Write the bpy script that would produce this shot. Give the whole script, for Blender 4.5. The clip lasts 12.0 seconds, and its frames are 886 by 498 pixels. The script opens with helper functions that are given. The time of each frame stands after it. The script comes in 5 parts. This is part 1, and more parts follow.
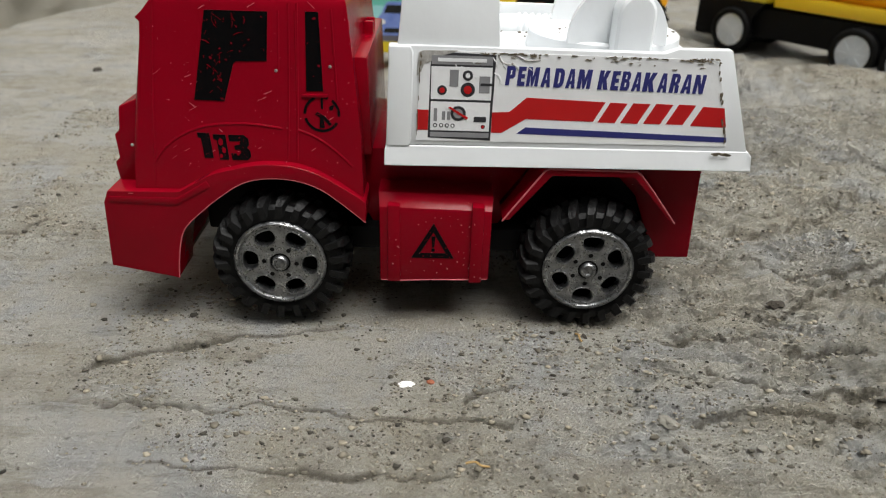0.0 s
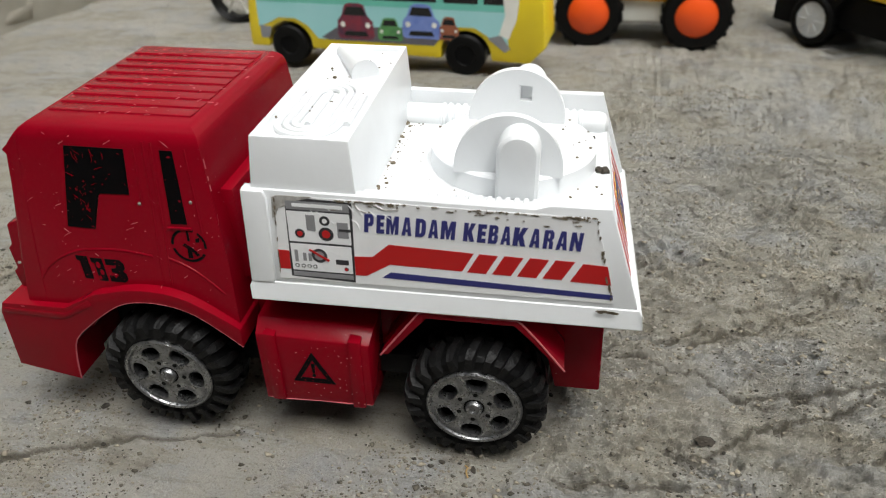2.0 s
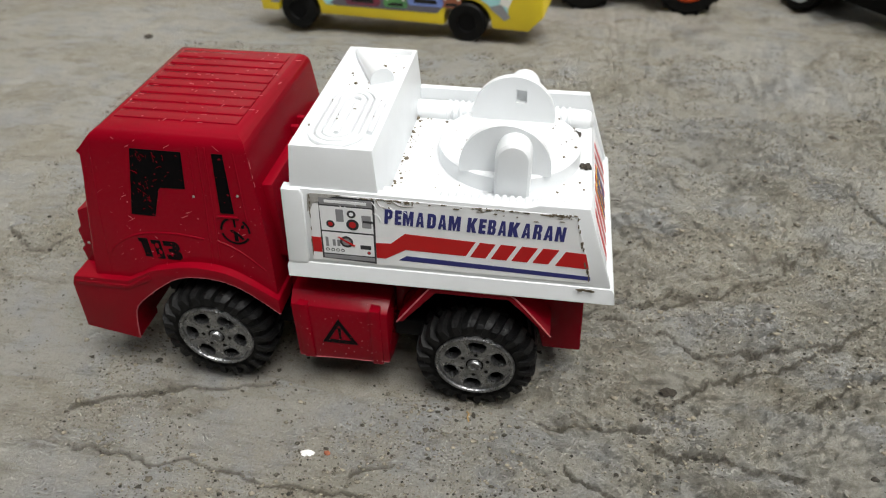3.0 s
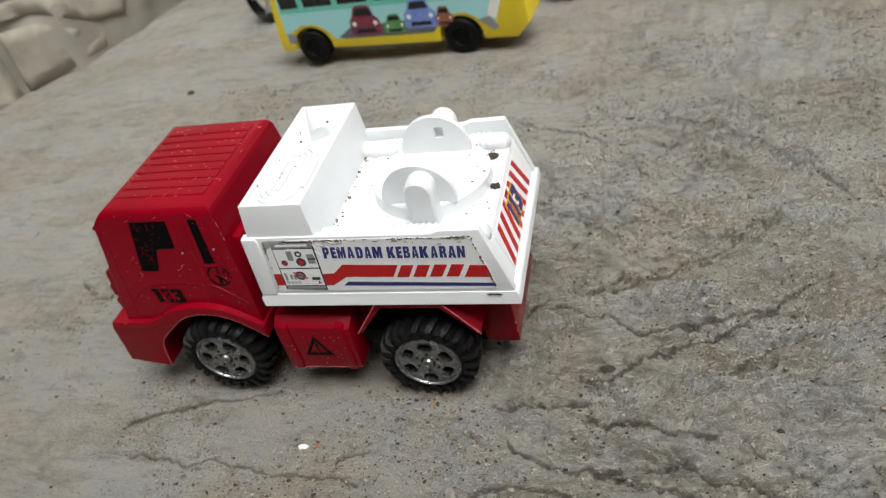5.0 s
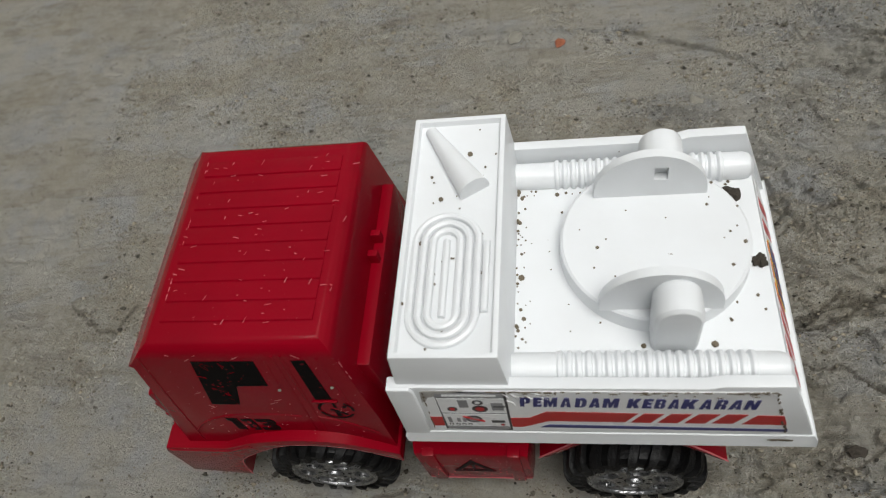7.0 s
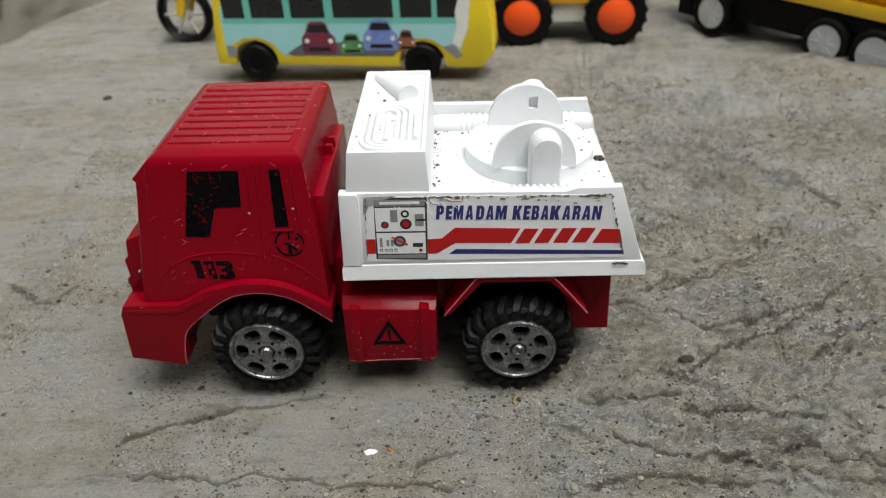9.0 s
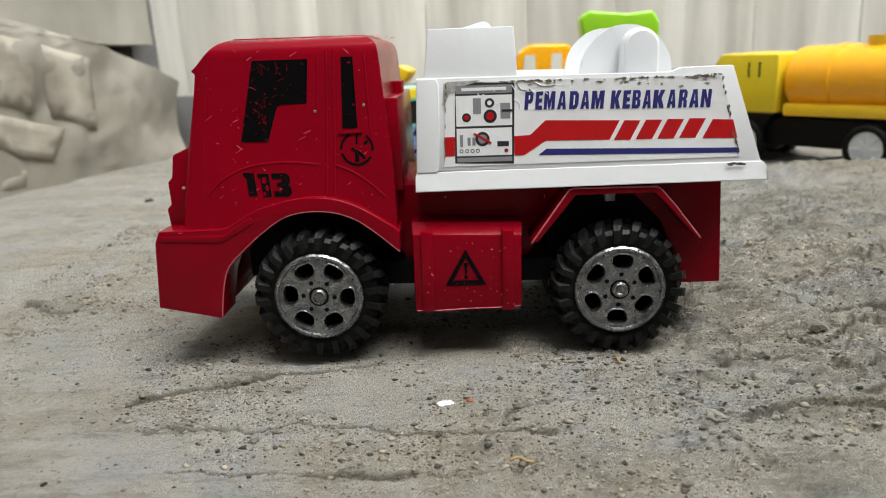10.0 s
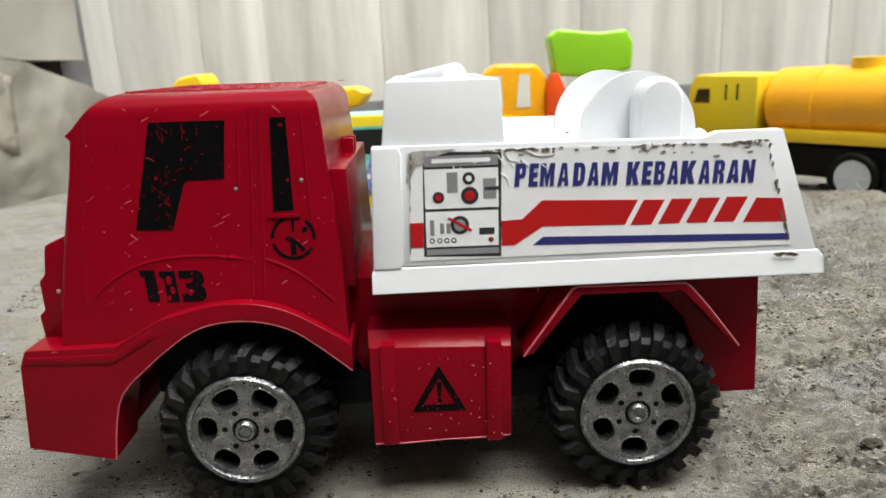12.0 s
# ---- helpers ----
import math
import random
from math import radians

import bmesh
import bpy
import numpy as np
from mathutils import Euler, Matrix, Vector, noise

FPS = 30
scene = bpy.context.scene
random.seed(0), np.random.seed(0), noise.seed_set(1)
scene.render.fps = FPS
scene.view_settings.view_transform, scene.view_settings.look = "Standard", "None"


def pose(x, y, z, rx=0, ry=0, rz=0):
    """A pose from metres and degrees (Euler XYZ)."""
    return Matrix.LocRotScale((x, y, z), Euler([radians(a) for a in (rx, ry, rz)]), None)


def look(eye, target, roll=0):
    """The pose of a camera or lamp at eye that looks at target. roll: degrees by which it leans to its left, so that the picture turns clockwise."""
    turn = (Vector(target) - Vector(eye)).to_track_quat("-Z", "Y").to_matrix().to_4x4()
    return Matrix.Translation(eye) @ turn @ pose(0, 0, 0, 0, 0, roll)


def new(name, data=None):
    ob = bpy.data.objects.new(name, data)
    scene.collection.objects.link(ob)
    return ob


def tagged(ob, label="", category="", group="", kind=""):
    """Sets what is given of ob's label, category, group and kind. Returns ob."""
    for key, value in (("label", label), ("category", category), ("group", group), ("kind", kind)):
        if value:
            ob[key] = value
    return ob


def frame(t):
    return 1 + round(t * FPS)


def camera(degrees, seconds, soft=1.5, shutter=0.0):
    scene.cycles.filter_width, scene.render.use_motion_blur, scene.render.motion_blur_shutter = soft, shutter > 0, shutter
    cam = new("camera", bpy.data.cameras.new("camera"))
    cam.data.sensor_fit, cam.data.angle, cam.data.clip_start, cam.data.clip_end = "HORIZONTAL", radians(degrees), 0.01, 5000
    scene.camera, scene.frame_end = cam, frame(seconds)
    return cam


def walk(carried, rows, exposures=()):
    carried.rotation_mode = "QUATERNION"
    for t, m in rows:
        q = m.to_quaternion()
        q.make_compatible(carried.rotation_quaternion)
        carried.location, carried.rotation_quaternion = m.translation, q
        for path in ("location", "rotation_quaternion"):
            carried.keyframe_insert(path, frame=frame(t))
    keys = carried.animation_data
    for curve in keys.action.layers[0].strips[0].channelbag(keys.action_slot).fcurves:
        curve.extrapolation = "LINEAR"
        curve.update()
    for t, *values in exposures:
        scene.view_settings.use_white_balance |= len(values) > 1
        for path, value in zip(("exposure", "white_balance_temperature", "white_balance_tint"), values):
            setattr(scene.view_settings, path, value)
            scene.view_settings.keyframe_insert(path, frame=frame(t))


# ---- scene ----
cam = camera(63.9, 12.0, soft=1.1)
cam.data.dof.use_dof = True
cam.data.dof.focus_distance, cam.data.dof.aperture_fstop = 0.162, 26.0
SIDE, BACK, EYE, TILT, LEAN, TURN, METRES = 0.00102, -0.14089, 0.09904, -28.415, -0.48, -0.154, 0.664
ROWS = [
    (0.0, 0.0, 0.0, 0.0, 0.0, 0.0, -0.0),
    (0.5, 0.0279, 0.0015, 0.0082, 3.89, -1.22, -0.36),
    (1.0, 0.0513, 0.0065, 0.0077, 4.3, -2.22, -0.68),
    (1.5, 0.0691, 0.0093, 0.0168, 6.55, -1.34, -2.46),
    (2.0, 0.0733, 0.0218, 0.0667, 9.08, -5.6, -2.26),
    (2.5, 0.0711, 0.0062, 0.0805, 9.17, -10.08, -2.85),
    (4.5, 0.1295, -0.0776, 0.1059, 10.23, -10.87, 1.38),
    (5.0, 0.1553, -0.0482, 0.1105, 15.96, -11.74, 6.06),
    (5.5, 0.1739, 0.0076, 0.1442, 16.85, -15.24, 16.3),
    (6.0, 0.1335, 0.0517, 0.1612, 15.25, -23.1, 10.34),
    (6.5, 0.0647, 0.0813, 0.1916, 11.25, -31.62, 10.27),
    (8.5, 0.0277, -0.0253, 0.1117, 3.7, -8.54, 2.19),
    (9.0, 0.0312, -0.047, 0.0679, 1.86, -6.08, 2.29),
    (9.5, 0.0112, -0.0493, 0.0136, 4.3, 2.92, 2.32),
    (10.0, -0.0002, -0.0026, -0.0482, 3.11, 13.27, 2.41),
    (10.5, -0.0114, 0.0402, -0.0405, 1.16, 13.64, 2.09),
    (11.0, -0.0025, 0.0638, -0.0221, 0.39, 14.59, 3.48),
    (11.5, 0.0025, 0.0568, -0.0113, 0.2, 14.48, 4.33),
    (12.0, -0.0027, 0.0477, -0.0058, 0.06, 13.59, 3.9),
]
EXPOSURES = ((0.0, 0.51), (1.5, 0.55), (2.0, 0.36), (2.5, 0.31), (4.5, 0.36), (5.5, 0.11), (6.5, -0.36), (8.5, 0.15), (9.5, 0.43), (10.5, 0.86), (12.0, 0.82))
walk(cam, [(t, pose(SIDE, BACK, EYE, TILT, LEAN, TURN) @ pose(METRES * x, METRES * y, METRES * z, 90 + pitch, roll, yaw)) for t, x, y, z, yaw, pitch, roll in ROWS],
     exposures=[(t, stops) for t, stops in EXPOSURES])

# ---- light: a bright overcast sky ----
SUN_UP, SUN_TURN = 68.0, 136.0
world = bpy.data.worlds.new("sky")
scene.world = world
world.use_nodes = True
wn, wl = world.node_tree.nodes, world.node_tree.links
sky = wn.new("ShaderNodeTexSky")
sky.sky_type, sky.sun_disc = "NISHITA", False
sky.sun_elevation, sky.sun_rotation = radians(SUN_UP), radians(SUN_TURN)
sky.air_density, sky.dust_density = 1.0, 4.0
grey = wn.new("ShaderNodeHueSaturation")
grey.inputs["Saturation"].default_value = 0.15
warm = wn.new("ShaderNodeMix")
warm.data_type, warm.blend_type = "RGBA", "MULTIPLY"
warm.inputs["Factor"].default_value, warm.inputs["B"].default_value = 1.0, (0.985, 1.0, 0.985, 1)
wl.new(sky.outputs["Color"], grey.inputs["Color"])
wl.new(grey.outputs["Color"], warm.inputs["A"])
wl.new(warm.outputs["Result"], wn["Background"].inputs["Color"])
wn["Background"].inputs["Strength"].default_value = 0.15
sun = new("sun", bpy.data.lights.new("sun", "SUN"))
sun.data.energy, sun.data.angle, sun.data.color = 2.4, radians(38), (1.0, 0.985, 0.955)
a, e = radians(SUN_TURN), radians(SUN_UP)
sun.matrix_world = look((math.sin(a) * math.cos(e), math.cos(a) * math.cos(e), math.sin(e)), (0, 0, 0))


# ---- materials ----
def material(name, colour, rough=0.5, metal=0.0, colour2=None, scale=200.0, amount=0.5, bump=0.0, bump_scale=600.0,
             specks=None, speck_scale=900.0, speck_level=0.72, island=0.0, spec=0.5, rough_var=0.1):
    m = bpy.data.materials.new(name)
    m.use_nodes = True
    n, l = m.node_tree.nodes, m.node_tree.links
    p = n["Principled BSDF"]
    p.inputs["Metallic"].default_value = metal
    p.inputs["Specular IOR Level"].default_value = spec
    tc = n.new("ShaderNodeTexCoord")
    big = n.new("ShaderNodeTexNoise")
    big.inputs["Scale"].default_value, big.inputs["Detail"].default_value = scale, 6
    l.new(tc.outputs["Object"], big.inputs["Vector"])
    ramp = n.new("ShaderNodeMapRange")
    ramp.inputs["From Min"].default_value, ramp.inputs["From Max"].default_value = 0.35, 0.7
    ramp.inputs["To Max"].default_value = amount
    l.new(big.outputs["Fac"], ramp.inputs["Value"])
    mix = n.new("ShaderNodeMix")
    mix.data_type = "RGBA"
    mix.inputs["A"].default_value = (*colour, 1)
    mix.inputs["B"].default_value = (*(colour2 or [c * 0.7 for c in colour]), 1)
    l.new(ramp.outputs["Result"], mix.inputs["Factor"])
    out = mix.outputs["Result"]
    if specks:
        fine = n.new("ShaderNodeTexNoise")
        fine.inputs["Scale"].default_value, fine.inputs["Detail"].default_value = speck_scale, 3
        l.new(tc.outputs["Object"], fine.inputs["Vector"])
        cut = n.new("ShaderNodeMapRange")
        cut.inputs["From Min"].default_value, cut.inputs["From Max"].default_value = speck_level, speck_level + 0.04
        l.new(fine.outputs["Fac"], cut.inputs["Value"])
        mix2 = n.new("ShaderNodeMix")
        mix2.data_type = "RGBA"
        mix2.inputs["B"].default_value = (*specks, 1)
        l.new(cut.outputs["Result"], mix2.inputs["Factor"])
        l.new(out, mix2.inputs["A"])
        out = mix2.outputs["Result"]
    if island:
        geo = n.new("ShaderNodeNewGeometry")
        info = n.new("ShaderNodeObjectInfo")
        add = n.new("ShaderNodeMath")
        add.operation = "ADD"
        l.new(geo.outputs["Random Per Island"], add.inputs[0])
        l.new(info.outputs["Random"], add.inputs[1])
        frac = n.new("ShaderNodeMath")
        frac.operation = "FRACT"
        l.new(add.outputs[0], frac.inputs[0])
        val = n.new("ShaderNodeMapRange")
        val.inputs["To Min"].default_value, val.inputs["To Max"].default_value = 1 - island, 1 + island
        l.new(frac.outputs[0], val.inputs["Value"])
        hsv = n.new("ShaderNodeHueSaturation")
        l.new(val.outputs["Result"], hsv.inputs["Value"])
        l.new(out, hsv.inputs["Color"])
        out = hsv.outputs["Color"]
    l.new(out, p.inputs["Base Color"])
    rr = n.new("ShaderNodeMapRange")
    rr.inputs["To Min"].default_value, rr.inputs["To Max"].default_value = max(0.02, rough - rough_var), min(1, rough + rough_var)
    l.new(big.outputs["Fac"], rr.inputs["Value"])
    l.new(rr.outputs["Result"], p.inputs["Roughness"])
    if bump:
        bn = n.new("ShaderNodeTexNoise")
        bn.inputs["Scale"].default_value, bn.inputs["Detail"].default_value = bump_scale, 8
        l.new(tc.outputs["Object"], bn.inputs["Vector"])
        bp = n.new("ShaderNodeBump")
        bp.inputs["Strength"].default_value, bp.inputs["Distance"].default_value = bump, 0.001
        l.new(bn.outputs["Fac"], bp.inputs["Height"])
        l.new(bp.outputs["Normal"], p.inputs["Normal"])
    return m


RED = material("red_plastic", (0.225, 0.0013, 0.0090), 0.20, colour2=(0.172, 0.0011, 0.007), scale=60, bump=0.12, bump_scale=250,
               specks=(0.50, 0.20, 0.20), speck_scale=1500, speck_level=0.735, spec=0.13)
WHITE = material("white_plastic", (0.73, 0.75, 0.765), 0.34, colour2=(0.67, 0.685, 0.69), scale=80, bump=0.08, bump_scale=300,
                 specks=(0.20, 0.17, 0.12), speck_scale=520, speck_level=0.76)
PAPER = material("sticker_paper", (0.80, 0.81, 0.82), 0.30, colour2=(0.66, 0.66, 0.66), scale=120, bump=0.25, bump_scale=160)
SOILED = material("soiled_sticker_paper", (0.40, 0.39, 0.37), 0.6, colour2=(0.24, 0.225, 0.20), scale=420, amount=0.9, bump=0.6, bump_scale=500)
BLACK_INK = material("worn_black_ink", (0.003, 0.003, 0.0033), 0.45, colour2=(0.007, 0.004, 0.0045), scale=300,
                     specks=(0.16, 0.004, 0.011), speck_scale=900, speck_level=0.665, spec=0.03)
STENCIL = material("stencil_ink", (0.004, 0.003, 0.0035), 0.5, colour2=(0.008, 0.004, 0.005), scale=300,
                   specks=(0.20, 0.002, 0.009), speck_scale=2000, speck_level=0.66, spec=0.05)
RED_INK = material("red_ink", (0.45, 0.006, 0.008), 0.32, colour2=(0.40, 0.006, 0.007), scale=150)
BLUE_INK = material("blue_ink", (0.022, 0.025, 0.16), 0.35, colour2=(0.03, 0.03, 0.13), scale=200)
GREY_INK = material("grey_ink", (0.22, 0.22, 0.23), 0.35, colour2=(0.28, 0.28, 0.29), scale=200)
LINE_INK = material("line_ink", (0.03, 0.03, 0.035), 0.35, scale=200)
YELLOW_INK = material("yellow_ink", (0.75, 0.45, 0.02), 0.35, scale=200)
DIRT = material("dried_dirt", (0.16, 0.13, 0.09), 0.95, colour2=(0.08, 0.065, 0.04), scale=900, bump=0.6, bump_scale=1500)
RUBBER = material("black_rubber", (0.003, 0.003, 0.0032), 0.42, colour2=(0.006, 0.006, 0.0058), scale=250, bump=0.2, bump_scale=900,
                  specks=(0.06, 0.057, 0.052), speck_scale=500, speck_level=0.755, spec=0.15)
TREAD = material("dusty_tread_rubber", (0.004, 0.004, 0.0042), 0.5, colour2=(0.016, 0.0155, 0.015), scale=330, amount=0.4, bump=0.3, bump_scale=1400,
                 specks=(0.07, 0.067, 0.062), speck_scale=900, speck_level=0.72, spec=0.2)
CHROME = material("worn_plated_plastic", (0.38, 0.385, 0.39), 0.29, metal=0.9, colour2=(0.14, 0.14, 0.145), scale=420, amount=0.9, bump=0.25,
                  bump_scale=1200, specks=(0.045, 0.045, 0.045), speck_scale=2400, speck_level=0.60)
DARK = material("dark_plastic", (0.003, 0.003, 0.0035), 0.5, scale=200, spec=0.12)
SCUFF = material("pale_scuff", (0.55, 0.12, 0.14), 0.6, scale=600)
YELLOW = material("yellow_plastic", (0.80, 0.52, 0.015), 0.35, colour2=(0.74, 0.46, 0.01), scale=60)
LEMON = material("lemon_plastic", (0.72, 0.55, 0.02), 0.35, colour2=(0.62, 0.48, 0.02), scale=60)
ORANGE = material("amber_plastic", (0.90, 0.42, 0.008), 0.28, colour2=(0.86, 0.37, 0.008), scale=60)
HUB = material("orange_red_plastic", (0.80, 0.09, 0.01), 0.32, colour2=(0.75, 0.075, 0.01), scale=60)
GREEN = material("lime_plastic", (0.28, 0.62, 0.02), 0.35, colour2=(0.25, 0.55, 0.02), scale=60)
TEAL = material("teal_print", (0.14, 0.50, 0.40), 0.35, colour2=(0.2, 0.55, 0.5), scale=40)
AQUA = material("aqua_print", (0.30, 0.62, 0.62), 0.35, colour2=(0.42, 0.68, 0.72), scale=40)
ROAD_INK = material("dark_grey_print", (0.10, 0.095, 0.11), 0.35, colour2=(0.16, 0.15, 0.17), scale=120)
CAR_RED = material("dark_red_print", (0.22, 0.025, 0.045), 0.35, colour2=(0.05, 0.03, 0.06), scale=180, amount=0.9)
CAR_GREEN = material("green_print", (0.10, 0.30, 0.09), 0.35, colour2=(0.05, 0.14, 0.06), scale=180, amount=0.9)
CAR_BLUE = material("blue_print", (0.13, 0.20, 0.52), 0.35, colour2=(0.22, 0.30, 0.62), scale=180, amount=0.9)
GLASS_INK = material("black_window_print", (0.010, 0.011, 0.012), 0.25, scale=60)
PALE = material("pale_plastic", (0.80, 0.80, 0.74), 0.4, scale=60)
WHEEL_WHITE = material("white_wheel_plastic", (0.66, 0.70, 0.74), 0.4, colour2=(0.5, 0.54, 0.58), scale=150)
STRAW = material("dry_straw", (0.40, 0.26, 0.10), 0.8, scale=600)
CHIP = material("white_paint_chip", (0.82, 0.82, 0.80), 0.7, scale=600, bump=0.4)
BRICK = material("brick_crumb", (0.30, 0.10, 0.05), 0.9, scale=700, bump=0.5)
STONE = material("pale_stone", (0.21, 0.20, 0.17), 0.9, colour2=(0.14, 0.13, 0.105), scale=700, bump=0.5)
CLOD = material("dark_soil", (0.032, 0.027, 0.020), 0.95, colour2=(0.06, 0.048, 0.036), scale=700, bump=0.6)
GRAIN = material("sand_grains", (0.165, 0.145, 0.108), 0.9, colour2=(0.22, 0.20, 0.155), scale=300, island=0.85)
WALL = material("weathered_concrete", (0.66, 0.64, 0.58), 0.9, colour2=(0.46, 0.44, 0.39), scale=9, amount=0.7, bump=0.5, bump_scale=90)
BLOCK = material("rough_render", (0.33, 0.313, 0.27), 0.95, colour2=(0.19, 0.175, 0.14), scale=17, amount=0.9, bump=0.7, bump_scale=80)
KERB = material("old_brick_and_mortar", (0.36, 0.335, 0.28), 0.95, colour2=(0.18, 0.16, 0.13), scale=30, amount=0.9, bump=0.8, bump_scale=120, island=0.12)
STAINED = material("stained_concrete", (0.36, 0.345, 0.30), 0.9, colour2=(0.22, 0.21, 0.175), scale=11, amount=0.8, bump=0.5, bump_scale=90)
# dark mortar; on the recess and gap backing its dark colour paints shade
BASE = material("dark_mortar_and_shade", (0.17, 0.17, 0.17), 0.95, colour2=(0.10, 0.10, 0.10), scale=30, amount=0.7, bump=0.6, bump_scale=120)


def plank_material():
    m = material("board_marked_concrete", (0.84, 0.84, 0.79), 0.9, colour2=(0.50, 0.49, 0.44), scale=9, amount=0.85, bump=0.5, bump_scale=90, island=0.10)
    n, l = m.node_tree.nodes, m.node_tree.links
    noise_node = next(x for x in n if x.bl_idname == "ShaderNodeTexNoise")
    tc = next(x for x in n if x.bl_idname == "ShaderNodeTexCoord")
    mp = n.new("ShaderNodeMapping")
    mp.inputs["Scale"].default_value = (4.0, 1.0, 0.35)
    l.new(tc.outputs["Object"], mp.inputs["Vector"])
    l.new(mp.outputs["Vector"], noise_node.inputs["Vector"])
    return m


PLANK = plank_material()


def ground_material():
    m = bpy.data.materials.new("trowelled_concrete")
    m.use_nodes = True
    n, l = m.node_tree.nodes, m.node_tree.links
    p = n["Principled BSDF"]
    tc = n.new("ShaderNodeTexCoord")

    def noise_of(scale, detail=8, rough=0.6, stretch=None, turn=0.0):
        t = n.new("ShaderNodeTexNoise")
        t.inputs["Scale"].default_value, t.inputs["Detail"].default_value, t.inputs["Roughness"].default_value = scale, detail, rough
        src = tc.outputs["Object"]
        if stretch:
            mp = n.new("ShaderNodeMapping")
            mp.inputs["Scale"].default_value = stretch
            mp.inputs["Rotation"].default_value = (0, 0, turn)
            l.new(src, mp.inputs["Vector"])
            src = mp.outputs["Vector"]
        l.new(src, t.inputs["Vector"])
        return t.outputs["Fac"]

    def levels(v, lo, hi, to=1.0):
        r = n.new("ShaderNodeMapRange")
        r.inputs["From Min"].default_value, r.inputs["From Max"].default_value, r.inputs["To Max"].default_value = lo, hi, to
        l.new(v, r.inputs["Value"])
        return r.outputs["Result"]

    def blend(f, a, b):
        x = n.new("ShaderNodeMix")
        x.data_type = "RGBA"
        l.new(f, x.inputs["Factor"])
        for s, v in (("A", a), ("B", b)):
            if isinstance(v, tuple):
                x.inputs[s].default_value = (*v, 1)
            else:
                l.new(v, x.inputs[s])
        return x.outputs["Result"]

    def veins(scale, width, stretch, turn, detail=6, rough=0.65):
        """Thin ragged lines: 1 on the line, 0 beside it."""
        f = noise_of(scale, detail, rough, stretch, turn)
        d = n.new("ShaderNodeMath")
        d.operation = "SUBTRACT"
        d.inputs[1].default_value = 0.5
        l.new(f, d.inputs[0])
        e = n.new("ShaderNodeMath")
        e.operation = "ABSOLUTE"
        l.new(d.outputs[0], e.inputs[0])
        r = n.new("ShaderNodeMapRange")
        r.inputs["From Min"].default_value, r.inputs["From Max"].default_value = width, 0.0
        l.new(e.outputs[0], r.inputs["Value"])
        return r.outputs["Result"]

    def combine(op, a, b):
        x = n.new("ShaderNodeMath")
        x.operation = op
        for k, v in enumerate((a, b)):
            if isinstance(v, float):
                x.inputs[k].default_value = v
            else:
                l.new(v, x.inputs[k])
        return x.outputs[0]

    at = n.new("ShaderNodeAttribute")
    at.attribute_name = "dirt_and_shade"
    rg = n.new("ShaderNodeAttribute")
    rg.attribute_name = "rough"
    sweep_line = combine("MULTIPLY", veins(24, 0.014, (0.40, 1.9, 1), -0.22), levels(noise_of(30, 4), 0.42, 0.62))
    fine_line = combine("MULTIPLY", veins(64, 0.022, (0.5, 1.7, 1), -0.12, 8, 0.7), levels(noise_of(55, 4), 0.46, 0.62))
    crust = levels(noise_of(240, 8, 0.75), 0.48, 0.62)
    grain = noise_of(1500, 5, 0.75)
    # smooth grey plates with ragged rims; sandy dirt lies in the lows between them
    field = noise_of(17, 10, 0.62, (0.45, 1.5, 1), -0.2)
    plate = levels(field, 0.475, 0.500)
    rim_line = combine("MULTIPLY", combine("SUBTRACT", levels(field, 0.462, 0.476), plate), levels(noise_of(48, 5), 0.44, 0.58))
    low = combine("SUBTRACT", 1.0, plate)
    c = blend(levels(noise_of(16), 0.36, 0.66), (0.490, 0.476, 0.427), (0.426, 0.401, 0.335))
    c = blend(levels(noise_of(60, 8, 0.65), 0.46, 0.62, 0.85), c, (0.430, 0.435, 0.430))
    c = blend(combine("MULTIPLY", low, levels(noise_of(120, 8, 0.7), 0.36, 0.6, 0.6)), c, (0.352, 0.307, 0.216))
    c = blend(combine("MULTIPLY", crust, levels(rg.outputs["Fac"], 0.3, 1.3, 0.36)), c, (0.258, 0.229, 0.170))
    c = blend(levels(noise_of(130, 9, 0.74, (0.35, 2.2, 1), -0.26), 0.53, 0.63, 0.38), c, (0.195, 0.170, 0.125))
    c = blend(levels(grain, 0.52, 0.66, 0.42), c, (0.166, 0.147, 0.112))
    c = blend(levels(noise_of(1900, 4, 0.7, (1, 1, 1), 0.5), 0.58, 0.66, 0.6), c, (0.499, 0.490, 0.449))
    c = blend(combine("MULTIPLY", levels(noise_of(520, 5, 0.7, (1, 1, 1), 0.9), 0.60, 0.66, 0.85), levels(noise_of(70, 4, 0.6, (0.6, 1.3, 1), -0.3), 0.42, 0.6)), c, (0.071, 0.060, 0.043))
    c = blend(combine("MULTIPLY", rim_line, 0.25), c, (0.071, 0.058, 0.040))
    c = blend(combine("MULTIPLY", sweep_line, 0.28), c, (0.063, 0.052, 0.035))
    c = blend(combine("MULTIPLY", fine_line, 0.30), c, (0.071, 0.060, 0.043))
    # darkens cracks and lows: dirt together with painted crevice shade
    c = blend(levels(at.outputs["Fac"], 0.12, 0.85, 0.72), c, (0.085, 0.071, 0.050))
    l.new(c, p.inputs["Base Color"])
    p.inputs["Roughness"].default_value = 0.88
    p.inputs["Specular IOR Level"].default_value = 0.3
    high = combine("ADD", combine("MULTIPLY", noise_of(300, 12, 0.78), 0.6), levels(noise_of(90, 10, 0.7, (0.4, 2.0, 1), -0.2), 0.3, 0.8))
    high = combine("SUBTRACT", high, combine("MULTIPLY", sweep_line, 0.5))
